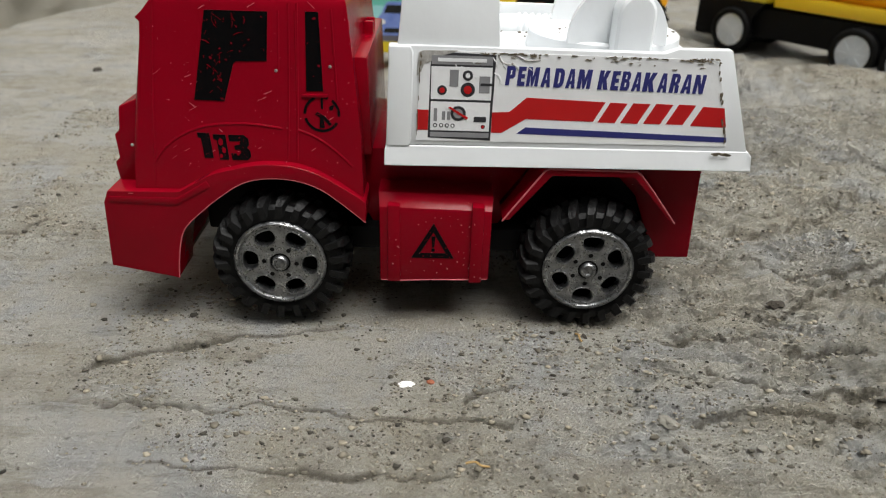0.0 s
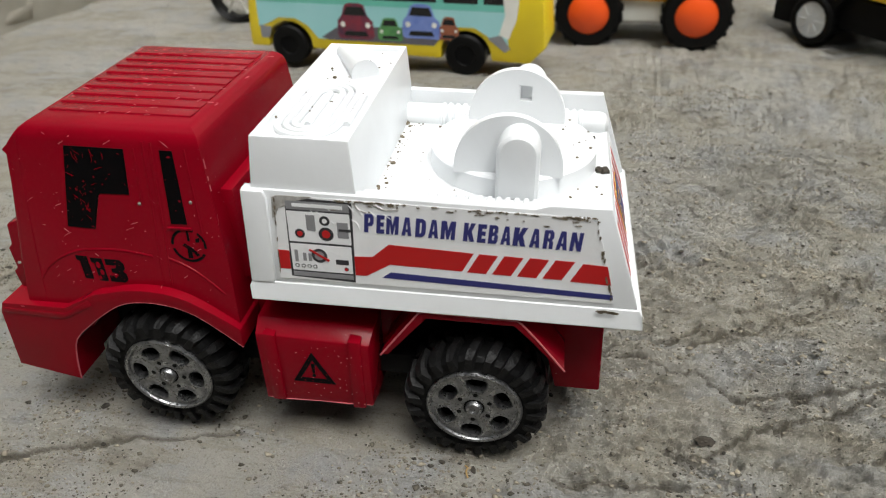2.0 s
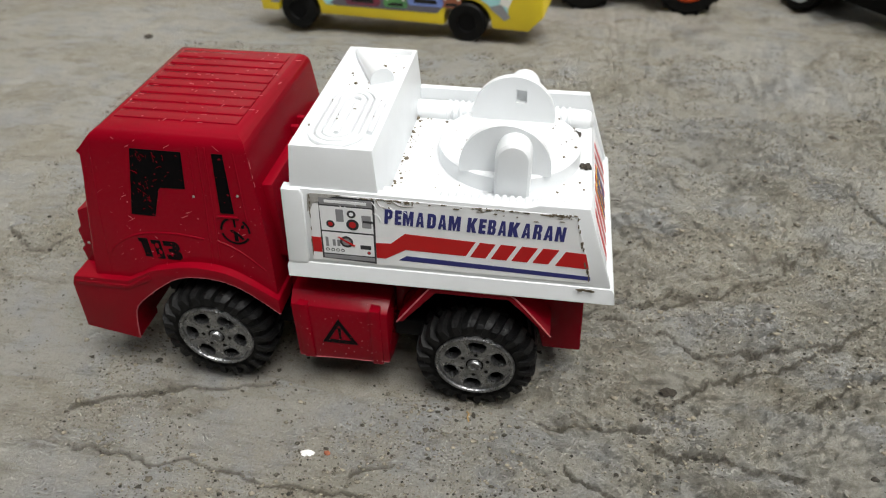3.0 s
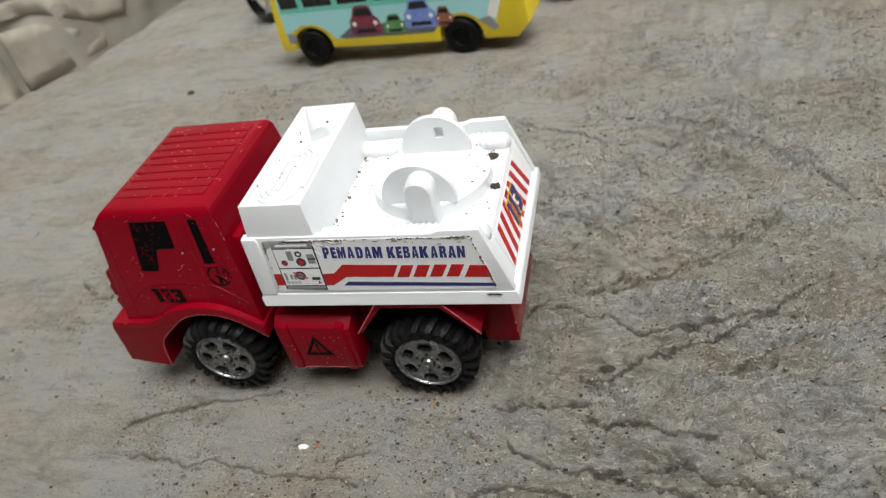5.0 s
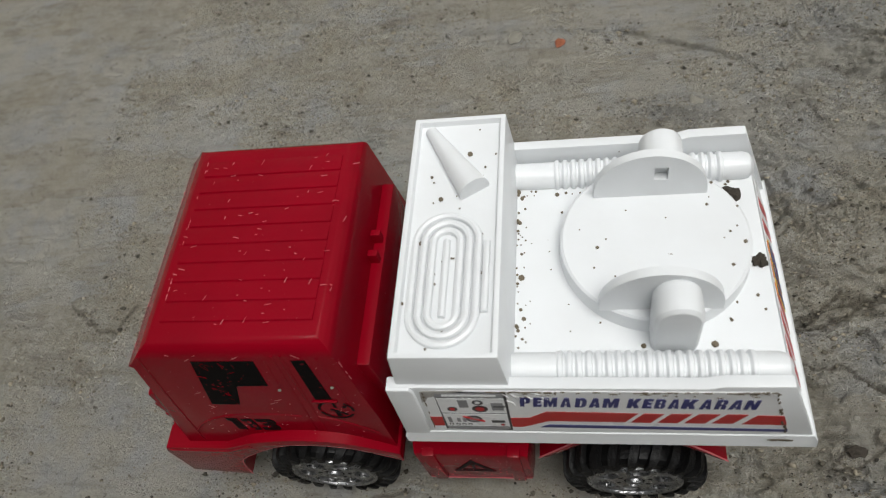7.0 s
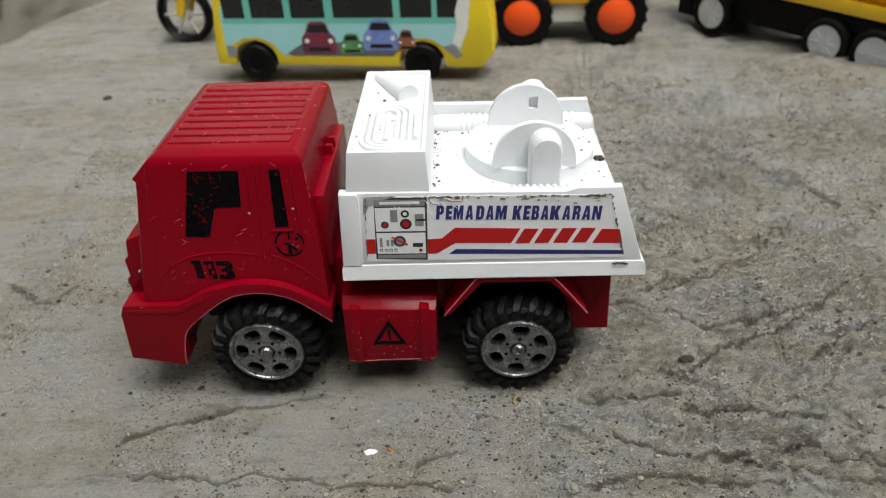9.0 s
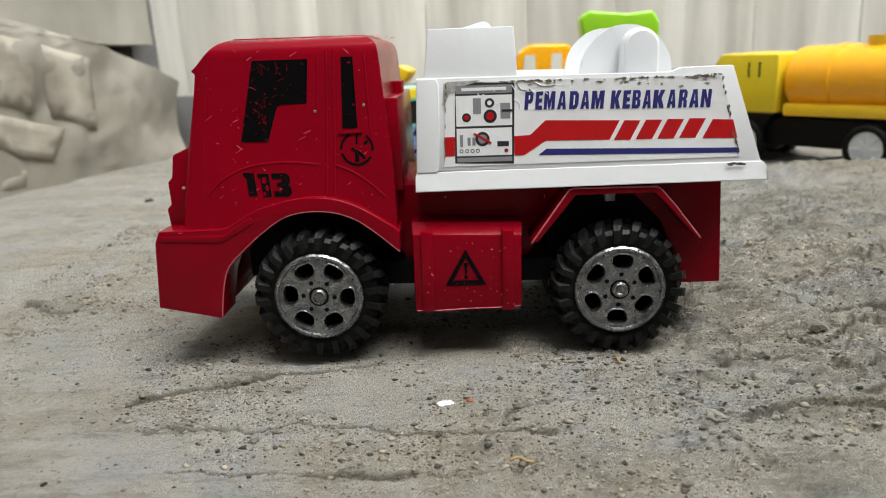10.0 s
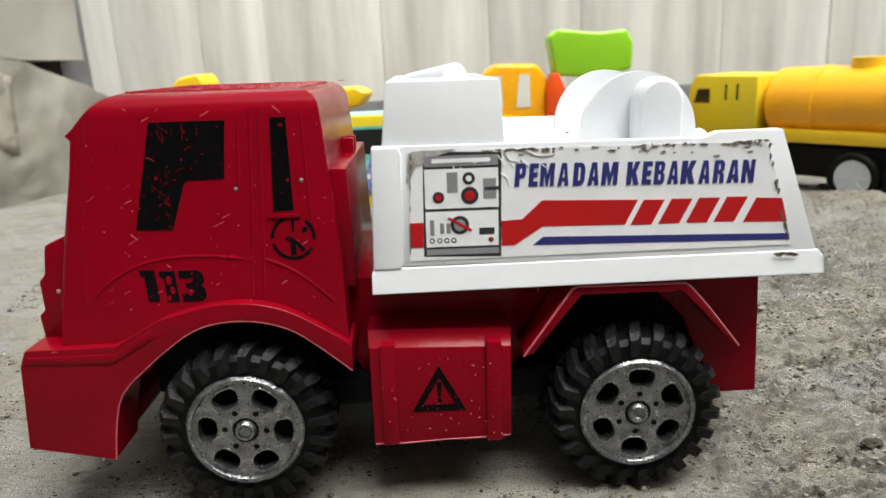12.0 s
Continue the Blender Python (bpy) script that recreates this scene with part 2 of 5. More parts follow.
    high = combine("SUBTRACT", high, combine("MULTIPLY", fine_line, 0.6))
    high = combine("SUBTRACT", high, combine("MULTIPLY", crust, 0.35))
    high = combine("ADD", high, combine("MULTIPLY", plate, 0.45))
    bp = n.new("ShaderNodeBump")
    bp.inputs["Strength"].default_value, bp.inputs["Distance"].default_value = 1.0, 0.0024
    l.new(high, bp.inputs["Height"])
    fine = n.new("ShaderNodeBump")
    fine.inputs["Strength"].default_value, fine.inputs["Distance"].default_value = 1.0, 0.0015
    l.new(grain, fine.inputs["Height"])
    l.new(bp.outputs["Normal"], fine.inputs["Normal"])
    l.new(fine.outputs["Normal"], p.inputs["Normal"])
    return m


GROUND = ground_material()


# ---- mesh helpers (shapes in millimetres) ----
def part(name, bm, mat, parent=None, label="", at=None, crisp=32):
    """Links a bmesh, drawn in millimetres, as one mesh object."""
    bmesh.ops.recalc_face_normals(bm, faces=bm.faces)
    bmesh.ops.scale(bm, vec=(0.001,) * 3, verts=bm.verts)
    for f in bm.faces:
        f.smooth = True
    for ed in bm.edges:
        if len(ed.link_faces) == 2 and ed.calc_face_angle(0) > radians(crisp):
            ed.smooth = False
    me = bpy.data.meshes.new(name)
    bm.to_mesh(me)
    bm.free()
    me.materials.append(mat)
    return link(name, me, parent, label, at)


def link(name, me, parent=None, label="", at=None):
    ob = new(name, me)
    if parent:
        ob.parent = parent
    if at is not None:
        ob.matrix_basis = at
    return tagged(ob, label)


def root(name, at, label, category, group=""):
    ob = new(name)
    ob.empty_display_size = 0.01
    ob.matrix_basis = at
    return tagged(ob, label, category, group)


def add_prism(bm, poly, y0, y1, width=None):
    """A side outline of (x, z) drawn out from y0 to y1. width(z) scales y."""
    rings = []
    for y in (y0, y1):
        rings.append([bm.verts.new((x, y * (width(z) if width else 1), z)) for x, z in poly])
    bm.faces.new(rings[0])
    bm.faces.new(rings[1][::-1])
    k = len(poly)
    for i in range(k):
        bm.faces.new((rings[0][i], rings[1][i], rings[1][(i + 1) % k], rings[0][(i + 1) % k]))
    return bm


def prism(poly, y0, y1, width=None, bevel=0.0, segments=2, least=20):
    bm = add_prism(bmesh.new(), poly, y0, y1, width)
    if bevel:
        soften(bm, bevel, segments, least)
    return bm


def soften(bm, size, segments=2, least=20):
    bmesh.ops.recalc_face_normals(bm, faces=bm.faces)
    eds = [e for e in bm.edges if len(e.link_faces) == 2 and e.calc_face_angle(0) > radians(least)]
    bmesh.ops.bevel(bm, geom=eds, offset=size, segments=segments, profile=0.6, affect="EDGES", clamp_overlap=True)
    return bm


def box(x0, x1, y0, y1, z0, z1, bevel=0.0, segments=2):
    return prism([(x0, z0), (x1, z0), (x1, z1), (x0, z1)], y0, y1, None, bevel, segments)


def lathe(profile, n=48, closed=False):
    """Spins (r, y) points round the y axis."""
    bm = bmesh.new()
    rings = []
    for i in range(n):
        t = 2 * math.pi * i / n
        rings.append([bm.verts.new((r * math.cos(t), y, r * math.sin(t))) for r, y in profile])
    k = len(profile)
    for i in range(n):
        p, q = rings[i], rings[(i + 1) % n]
        for j in range(k if closed else k - 1):
            bm.faces.new((p[j], q[j], q[(j + 1) % k], p[(j + 1) % k]))
    if not closed:
        bmesh.ops.remove_doubles(bm, verts=bm.verts, dist=0.0005)
    return bm


def rod(p, q, r, n=20, r2=None, cap=True):
    """A round bar from p to q."""
    p, q = Vector(p), Vector(q)
    bm = bmesh.new()
    turn = (q - p).to_track_quat("Z", "Y").to_matrix().to_4x4()
    bmesh.ops.create_cone(bm, cap_ends=cap, segments=n, radius1=r, radius2=r if r2 is None else r2, depth=(q - p).length,
                          matrix=Matrix.Translation((p + q) / 2) @ turn)
    return bm


def strip(points, r, n=8):
    """A thin round ridge through points."""
    bm = bmesh.new()
    rings = []
    pts = [Vector(p) for p in points]
    for i, p in enumerate(pts):
        d = (pts[min(i + 1, len(pts) - 1)] - pts[max(i - 1, 0)]).normalized()
        turn = d.to_track_quat("Z", "Y").to_matrix()
        rings.append([bm.verts.new(p + turn @ Vector((r * math.cos(2 * math.pi * j / n), r * math.sin(2 * math.pi * j / n), 0))) for j in range(n)])
    for a, b in zip(rings, rings[1:]):
        for j in range(n):
            bm.faces.new((a[j], a[(j + 1) % n], b[(j + 1) % n], b[j]))
    bm.faces.new(rings[0])
    bm.faces.new(rings[-1][::-1])
    return bm


def smooth_line(points, steps=6):
    """More points on a smooth curve through the given ones."""
    pts = [Vector(p) for p in points]
    out = []
    for i in range(len(pts) - 1):
        p0, p1, p2, p3 = pts[max(i - 1, 0)], pts[i], pts[i + 1], pts[min(i + 2, len(pts) - 1)]
        for s in range(steps):
            t = s / steps
            out.append(0.5 * ((2 * p1) + (p2 - p0) * t + (2 * p0 - 5 * p1 + 4 * p2 - p3) * t * t + (3 * p1 - p0 - 3 * p2 + p3) * t ** 3))
    return out + [pts[-1]]


def patch(outline, face, lift, mat, name, parent, label="", thick=0.12):
    """A flat print or sticker with an outline of (u, v) laid on face(u, v, lift)."""
    bm = bmesh.new()
    top = [bm.verts.new(face(u, v, lift)) for u, v in outline]
    low = [bm.verts.new(face(u, v, lift - thick)) for u, v in outline]
    bm.faces.new(top)
    k = len(outline)
    for i in range(k):
        bm.faces.new((top[i], low[i], low[(i + 1) % k], top[(i + 1) % k]))
    return part(name, bm, mat, parent, label)


def circle(u, v, r, n=24, r2=None):
    return [(u + r * math.cos(2 * math.pi * i / n), v + (r2 or r) * math.sin(2 * math.pi * i / n)) for i in range(n)]


def ring_patch(u, v, r0, r1, face, lift, mat, name, parent, gaps=(), n=48):
    bm = bmesh.new()
    for i in range(n):
        if any(lo <= i / n < hi for lo, hi in gaps):
            continue
        t0, t1 = 2 * math.pi * i / n, 2 * math.pi * (i + 1) / n
        bm.faces.new([bm.verts.new(face(u + r * math.cos(t), v + r * math.sin(t), lift)) for r, t in ((r0, t0), (r1, t0), (r1, t1), (r0, t1))])
    bmesh.ops.remove_doubles(bm, verts=bm.verts, dist=0.001)
    return part(name, bm, mat, parent)


# ---- ground ----
def lattice(x, y, seed):
    """Smooth value noise on numpy arrays."""
    g = np.random.RandomState(seed).rand(256, 256)
    xi, yi = np.floor(x).astype(int), np.floor(y).astype(int)
    fx, fy = x - xi, y - yi
    fx, fy = fx * fx * (3 - 2 * fx), fy * fy * (3 - 2 * fy)
    p = lambda i, j: g[(xi + i) % 256, (yi + j) % 256]
    return (p(0, 0) * (1 - fx) + p(1, 0) * fx) * (1 - fy) + (p(0, 1) * (1 - fx) + p(1, 1) * fx) * fy - 0.5


def cloud(x, y, seed, octaves=4, gain=0.55):
    return sum(gain ** k * lattice(x * 2 ** k + 7.3 * k, y * 2 ** k + 3.1 * k, seed + k) for k in range(octaves))


def step01(v, lo, hi):
    t = np.clip((v - lo) / (hi - lo), 0, 1)
    return t * t * (3 - 2 * t)


# lips and cracks in the concrete, in millimetres
CRACKS = (
    [(-69, -26), (-50, -27), (-34, -27), (-20, -28), (-12, -30), (-7, -29)],
    [(-76, -15), (-66, -10), (-57, -6), (-46, -3), (-22, 1)],
    [(60, -15), (63, -19), (74, -23), (86, -26), (95, -26), (111, -29)],
    [(82, 10), (98, 15), (110, 24), (126, 31), (142, 41)],
    [(-12, -30), (-9, -28), (0, -28), (10, -30), (17, -31)],
    [(52, -34), (61, -32), (72, -33), (82, -34), (97, -35)],
    [(53, 0), (60, -2), (72, -1), (84, 0)],
    [(6, -24), (13, -22), (18, -21)],
    [(82, -8), (94, -7), (107, -11), (119, -11)],
    [(-58, -43), (-36, -44), (-11, -46), (8, -46)],
    [(70, 42), (81, 50), (94, 55)],
    [(67, 45), (94, 50), (123, 64), (151, 89)],
    [(62, 38), (102, 30), (136, 38), (160, 53)],
    [(89, 165), (135, 142), (164, 117), (173, 101)],
    [(-14, 176), (44, 169), (88, 142), (110, 105)],
    [(83, 117), (108, 88), (123, 74), (142, 76)],
    [(57, 85), (81, 82), (105, 86), (134, 98)],
    [(-146, 60), (-126, 48), (-120, 60)],
    [(60, 36), (72, 42), (84, 50), (92, 57)],
    [(104, 62), (124, 72), (143, 83), (160, 99), (167, 120)],
    [(68, 68), (84, 78), (95, 86)],
    [(98, 147), (108, 142), (116, 138)],
    [(86, -26), (108, -30), (132, -32), (156, -34)],
    [(100, -21), (118, -24), (134, -27)],
    [(124, 12), (138, 20), (150, 27), (168, 33)],
)


def crack_fields(x, y):
    """How near each place is to a crack, and on which side of it."""
    wx = x * 1000 + 2.6 * cloud(x / 0.009, y / 0.012, 81, 4, 0.65)
    wy = y * 1000 + 2.6 * cloud(x / 0.009, y / 0.012, 91, 4, 0.65)
    groove, lip = np.zeros_like(wx), np.zeros_like(wx)
    for k, line in enumerate(CRACKS):
        near, side = np.full(wx.shape, 1e9), np.zeros(wx.shape)
        for (ax, ay), (bx, by) in zip(line, line[1:]):
            dx, dy = bx - ax, by - ay
            t = np.clip(((wx - ax) * dx + (wy - ay) * dy) / (dx * dx + dy * dy), 0, 1)
            ox, oy = wx - ax - t * dx, wy - ay - t * dy
            d = np.hypot(ox, oy)
            s = (dx * oy - dy * ox) / math.hypot(dx, dy)
            side = np.where(d < near, s, side)
            near = np.minimum(near, d)
        groove = np.maximum(groove, np.exp(-(near / 0.48) ** 2))
        lip = lip + np.exp(-(near / 6.0) ** 2) * np.tanh(side / 0.25)
    return groove, lip


def trowel_arcs(x, y):
    """Arcs left by the trowel where it turned, beside the truck."""
    sx, sy = x - 0.085, (y - 0.10) / 0.75
    reach, swing = np.hypot(sx, sy), np.arctan2(sy, sx)
    arcs = cloud(swing * 1.1 + 9, reach / 0.0042 + 0.9 * cloud(x / 0.025, y / 0.025, 137, 2), 131, 3, 0.55)
    turned = np.exp(-((reach - 0.062) / 0.036) ** 2) * step01(x, 0.05, 0.085) * np.clip(0.8 + 1.4 * cloud(x / 0.04, y / 0.04, 141, 2), 0.15, 1.3)
    return arcs, turned, turned * step01(-arcs, 0.10, 0.26)


def ground_fields(x, y):
    x, y = np.asarray(x, float), np.asarray(y, float)
    near = step01(0.9 - np.hypot(x, y), 0.0, 0.3)
    h = -0.010 * step01(y, 0.22, 0.345)
    h = h + 0.0020 * cloud(x / 0.09, y / 0.09, 1, 2)
    h = h + 0.0012 * np.exp(-((x + 0.035) ** 2 + (y - 0.01) ** 2) / 0.0012)
    # trowel sweeps: lines that bend round to the right
    bend = 0.35 * np.exp(-((x - 0.14) ** 2 + (y - 0.05) ** 2) / 0.012)
    v = y + 0.10 * x - bend * (x - 0.14) * 0.9 + 0.014 * cloud(x / 0.07, y / 0.07, 11, 2)
    u = x - 0.10 * y
    rough = np.clip(0.5 + 1.3 * cloud(x / 0.07, y / 0.05, 21, 3) + 0.75 * step01(x, -0.03, 0.12) - 0.25 * step01(y, 0.1, 0.25), 0.30, 1.5)
    sweep = cloud(u / 0.034, v / 0.0045, 31, 5, 0.62)
    plates = 5.5 * cloud(u / 0.034, v / 0.016, 101, 5, 0.58)
    flakes = np.floor(plates) + step01(plates - np.floor(plates), 0.0, 0.09)
    edge = np.exp(-((plates - np.floor(plates) - 0.03) / 0.035) ** 2)
    ridge = np.abs(cloud(u / 0.05, v / 0.012, 41, 4, 0.6))
    line = np.exp(-(ridge / 0.02) ** 2) * step01(cloud(x / 0.03, y / 0.03, 45, 2), -0.12, 0.2)
    crumb = cloud(x / 0.0026, y / 0.0022, 51, 3, 0.7)
    pits = step01(cloud(x / 0.0085, y / 0.0075, 61, 3), 0.22, 0.34)
    groove, lip = crack_fields(x, y)
    arcs, turned, scored = trowel_arcs(x, y)
    fade = step01(0.5 - np.hypot(x, y), 0.0, 0.15)
    h = h + near * rough * (0.0009 * sweep + 0.0008 * crumb + (0.0009 + 0.0003 * np.maximum(rough - 0.7, 0)) * flakes - 0.0010 * line - 0.0004 * pits) + 0.0020 * turned * arcs
    h = h - fade * 0.0010 * groove * np.clip(0.6 + 2.2 * cloud(x / 0.013, y / 0.013, 97, 2), 0.05, 1.4) + fade * 0.0006 * lip * np.clip(0.5 + 2.2 * cloud(x / 0.02, y / 0.02, 95, 2), 0, 1.4)
    # mask for dirt in the grooves and for crevice shade painted as colour
    dirt_and_shade = near * np.clip(0.5 * scored * np.clip(0.5 + 2.5 * crumb, 0, 1.2) + 1.0 * groove * fade * (1 - 0.6 * step01(y, 0.03, 0.09)) + 0.28 * line * rough + 0.15 * pits * rough + 0.12 * edge * np.maximum(rough - 0.25, 0) - 0.18 * np.minimum(crumb, 0) * np.maximum(rough - 0.45, 0), 0, 1)
    return h, dirt_and_shade, rough


def ground_height(x, y):
    return ground_fields(x, y)[0]


def ground_at(x, y):
    return float(ground_height(np.array([x]), np.array([y]))[0])


def axis(lo, dense_lo, dense_hi, hi, fine):
    mid = list(np.arange(dense_lo, dense_hi, fine))
    left, right, s = [], [], fine
    v = dense_lo
    while v > lo:
        s *= 1.09
        v -= s
        left.append(max(v, lo))
    s, v = fine, mid[-1]
    while v < hi:
        s *= 1.09
        v += s
        right.append(min(v, hi))
    return np.array(left[::-1] + mid + right)


gx, gy = axis(-30, -0.17, 0.20, 30, 0.00052), axis(-30, -0.072, 0.17, 30, 0.00052)
xx, yy = np.meshgrid(gx, gy)
zz, crevice_dark, coarse = ground_fields(xx, yy)
nx, ny = len(gx), len(gy)
me = bpy.data.meshes.new("ground")
idx = np.arange(nx * ny).reshape(ny, nx)
quads = np.stack([idx[:-1, :-1], idx[:-1, 1:], idx[1:, 1:], idx[1:, :-1]], -1).reshape(-1, 4)
me.vertices.add(nx * ny)
me.vertices.foreach_set("co", np.stack([xx, yy, zz], -1).ravel())
me.loops.add(quads.size)
me.loops.foreach_set("vertex_index", quads.ravel())
me.polygons.add(len(quads))
me.polygons.foreach_set("loop_start", np.arange(0, quads.size, 4))
me.polygons.foreach_set("loop_total", np.full(len(quads), 4))
me.polygons.foreach_set("use_smooth", np.ones(len(quads), bool))
me.update()
me.validate()
me.materials.append(GROUND)
me.attributes.new("dirt_and_shade", "FLOAT", "POINT").data.foreach_set("value", crevice_dark.ravel().astype(np.float32))
me.attributes.new("rough", "FLOAT", "POINT").data.foreach_set("value", coarse.ravel().astype(np.float32))
tagged(new("ground", me), "rough grey trowelled concrete ground with sweeps and grit", "ground", kind="structure")


# ---- walls ----
def structure(ob, label, category):
    return tagged(ob, label, category, kind="structure")


wall = structure(part("wall_back", box(-700, 2600, 572, 700, -40, 450), WALL), "pale weathered board-marked concrete wall", "wall")
rnd = random.Random(4)
x = -340.0
while x < 1300:
    w = rnd.uniform(55, 110)
    d = rnd.uniform(0.5, 2.5)
    part("plank", box(x + 0.15, x + w - 0.15, 560 + d, 573, 44, 449, 0.5), PLANK, wall)
    x += w
structure(part("wall_base", prism([(-330, -40), (2600, -40), (2600, 46), (-330, 48)], 556, 575, bevel=3), BASE), "dark grey mortar strip at the foot of the wall", "wall base")


# unseen wall added behind the camera to keep sky light off the near sides
structure(part("shade_wall", box(-2600, 2600, -560, -460, -40, 820), BASE), "added unseen wall behind the camera that blocks sky light", "wall")


def along(s, off, z):
    """A point at s along the side wall's foot, off behind its face (mm)."""
    ux, uy = 0.294, 0.956
    return (-360 + ux * s - uy * off, 270 + uy * s + ux * off, z)


def side_slab(outline, off0, off1, cuts=0, wobble=0.0):
    bm = add_prism(bmesh.new(), outline, off0, off1)
    if cuts:
        bmesh.ops.triangulate(bm, faces=bm.faces)
        for _ in range(cuts):
            bmesh.ops.subdivide_edges(bm, edges=[e for e in bm.edges if e.calc_length() > 14], cuts=1)
            bmesh.ops.triangulate(bm, faces=bm.faces)
    for v in bm.verts:
        s, off, z = v.co
        v.co = along(s, off + wobble * noise.noise((s * 0.02, z * 0.02, off * 0.02)) + 0.4 * wobble * noise.noise((s * 0.08, z * 0.08, 3)), z)
    return bm


kerb = structure(part("wall_left", side_slab([(-1500, -40), (285, -40), (285, 62), (243, 80), (203, 95), (100, 118), (-300, 150), (-1500, 150)], 0, 250, 5, 9), BLOCK, crisp=60),
          "rough rendered concrete kerb wall with a broken sloping top", "wall")
structure(part("wall_left_upper", side_slab([(-1500, 160), (-300, 152), (100, 121), (195, 98), (266, 97), (266, 450), (-1500, 450)], 6, 250, 4, 4), STAINED, crisp=60),
          "pale concrete wall above a dark gap", "wall")
# rough bricks bedded in the kerb wall
for outline, proud in (([(-150, -6), (12, -6), (13, 42), (-150, 47)], 7), ([(20, -6), (62, -6), (79, 17), (49, 36), (21, 41)], 8), ([(72, -6), (97, -6), (101, 5), (87, 12)], 5),
                       ([(-90, 53), (47, 45), (99, 16), (126, 10), (143, 33), (70, 53), (-90, 75)], 10), ([(-110, 82), (70, 61), (119, 47), (125, 98), (60, 114), (-110, 124)], 8),
                       ([(134, 43), (151, 37), (176, 28), (182, 86), (134, 97)], 6)):
    part("brick", side_slab(outline, -0.2 * proud, 6, 4, 4), KERB, kerb, "", None, 180)
# recess, and backing added behind the gap: corner shade put into their dark colour
structure(part("wall_recess", side_slab([(262, 60), (302, 50), (302, 450), (262, 450)], 26, 252), BASE), "recess in the wall corner, its shade painted as a dark colour", "wall")
structure(part("gap_backing", side_slab([(180, 40), (302, 40), (302, 450), (180, 450)], 252, 300), BASE), "added backing behind the gap, coloured dark for shade", "wall")


# ---- toy fire truck ----
truck = root("toy_fire_truck", pose(0, 0.0325, 0.0028, 0, 1.2, 0), "red and white plastic toy fire truck, scratched and dusty, on concrete", "toy truck")


def cab_width(z):
    return 27.0 - 0.10 * (z - 50.0)


def near_side(x, z, lift):
    return (x, -(cab_width(z) + lift), z)


def bed_width(z):
    return 29.6 - 0.055 * (z - 40.0)


def bed_side(x, z, lift):
    return (x, -(bed_width(z) + lift), z)


# bold block letters and stencil figures in a unit box: outline, then counters
GLYPHS = {
    "P": ([(0, 0), (0, 1), (.78, 1), (1, .86), (1, .5), (.8, .36), (.45, .36), (.45, 0)], [(.45, .55), (.6, .58), (.6, .78), (.45, .81)]),
    "E": ([(0, 0), (0, 1), (1, 1), (1, .78), (.5, .78), (.5, .61), (.92, .61), (.92, .39), (.5, .39), (.5, .22), (1, .22), (1, 0)],),
    "M": ([(0, 0), (0, 1), (.36, 1), (.5, .5), (.64, 1), (1, 1), (1, 0), (.72, 0), (.72, .55), (.57, 0), (.43, 0), (.28, .55), (.28, 0)],),
    "A": ([(0, 0), (.28, 1), (.72, 1), (1, 0), (.64, 0), (.59, .2), (.41, .2), (.36, 0)], [(.43, .38), (.57, .38), (.5, .74)]),
    "D": ([(0, 0), (0, 1), (.65, 1), (.9, .9), (1, .72), (1, .28), (.9, .1), (.65, 0)], [(.42, .2), (.58, .25), (.58, .75), (.42, .8)]),
    "K": ([(0, 0), (0, 1), (.4, 1), (.4, .62), (.6, 1), (1, 1), (.72, .55), (1, 0), (.6, 0), (.4, .38), (.4, 0)],),
    "B": ([(0, 0), (0, 1), (.75, 1), (.95, .88), (.95, .63), (.82, .52), (1, .42), (1, .14), (.8, 0)], [(.42, .62), (.56, .62), (.56, .82), (.42, .82)],
          [(.42, .2), (.58, .2), (.58, .42), (.42, .42)]),
    "R": ([(0, 0), (0, 1), (.75, 1), (.97, .86), (.97, .58), (.8, .46), (.97, .38), (1, 0), (.62, 0), (.58, .36), (.42, .4), (.42, 0)],
          [(.42, .58), (.56, .58), (.56, .82), (.42, .82)]),
    "N": ([(0, 0), (0, 1), (.38, 1), (.66, .45), (.66, 1), (1, 1), (1, 0), (.64, 0), (.34, .55), (.34, 0)],),
    "1": ([(0, 1), (1, 1), (1, 0), (.24, 0), (.24, .78), (0, .82)],),
    "3": ([(0, 1), (.8, 1), (1, .86), (1, .62), (.86, .5), (1, .38), (1, .14), (.8, 0), (0, 0), (0, .26), (.52, .26), (.52, .38), (.22, .42), (.22, .58), (.52, .62), (.52, .74), (0, .74)],),
}


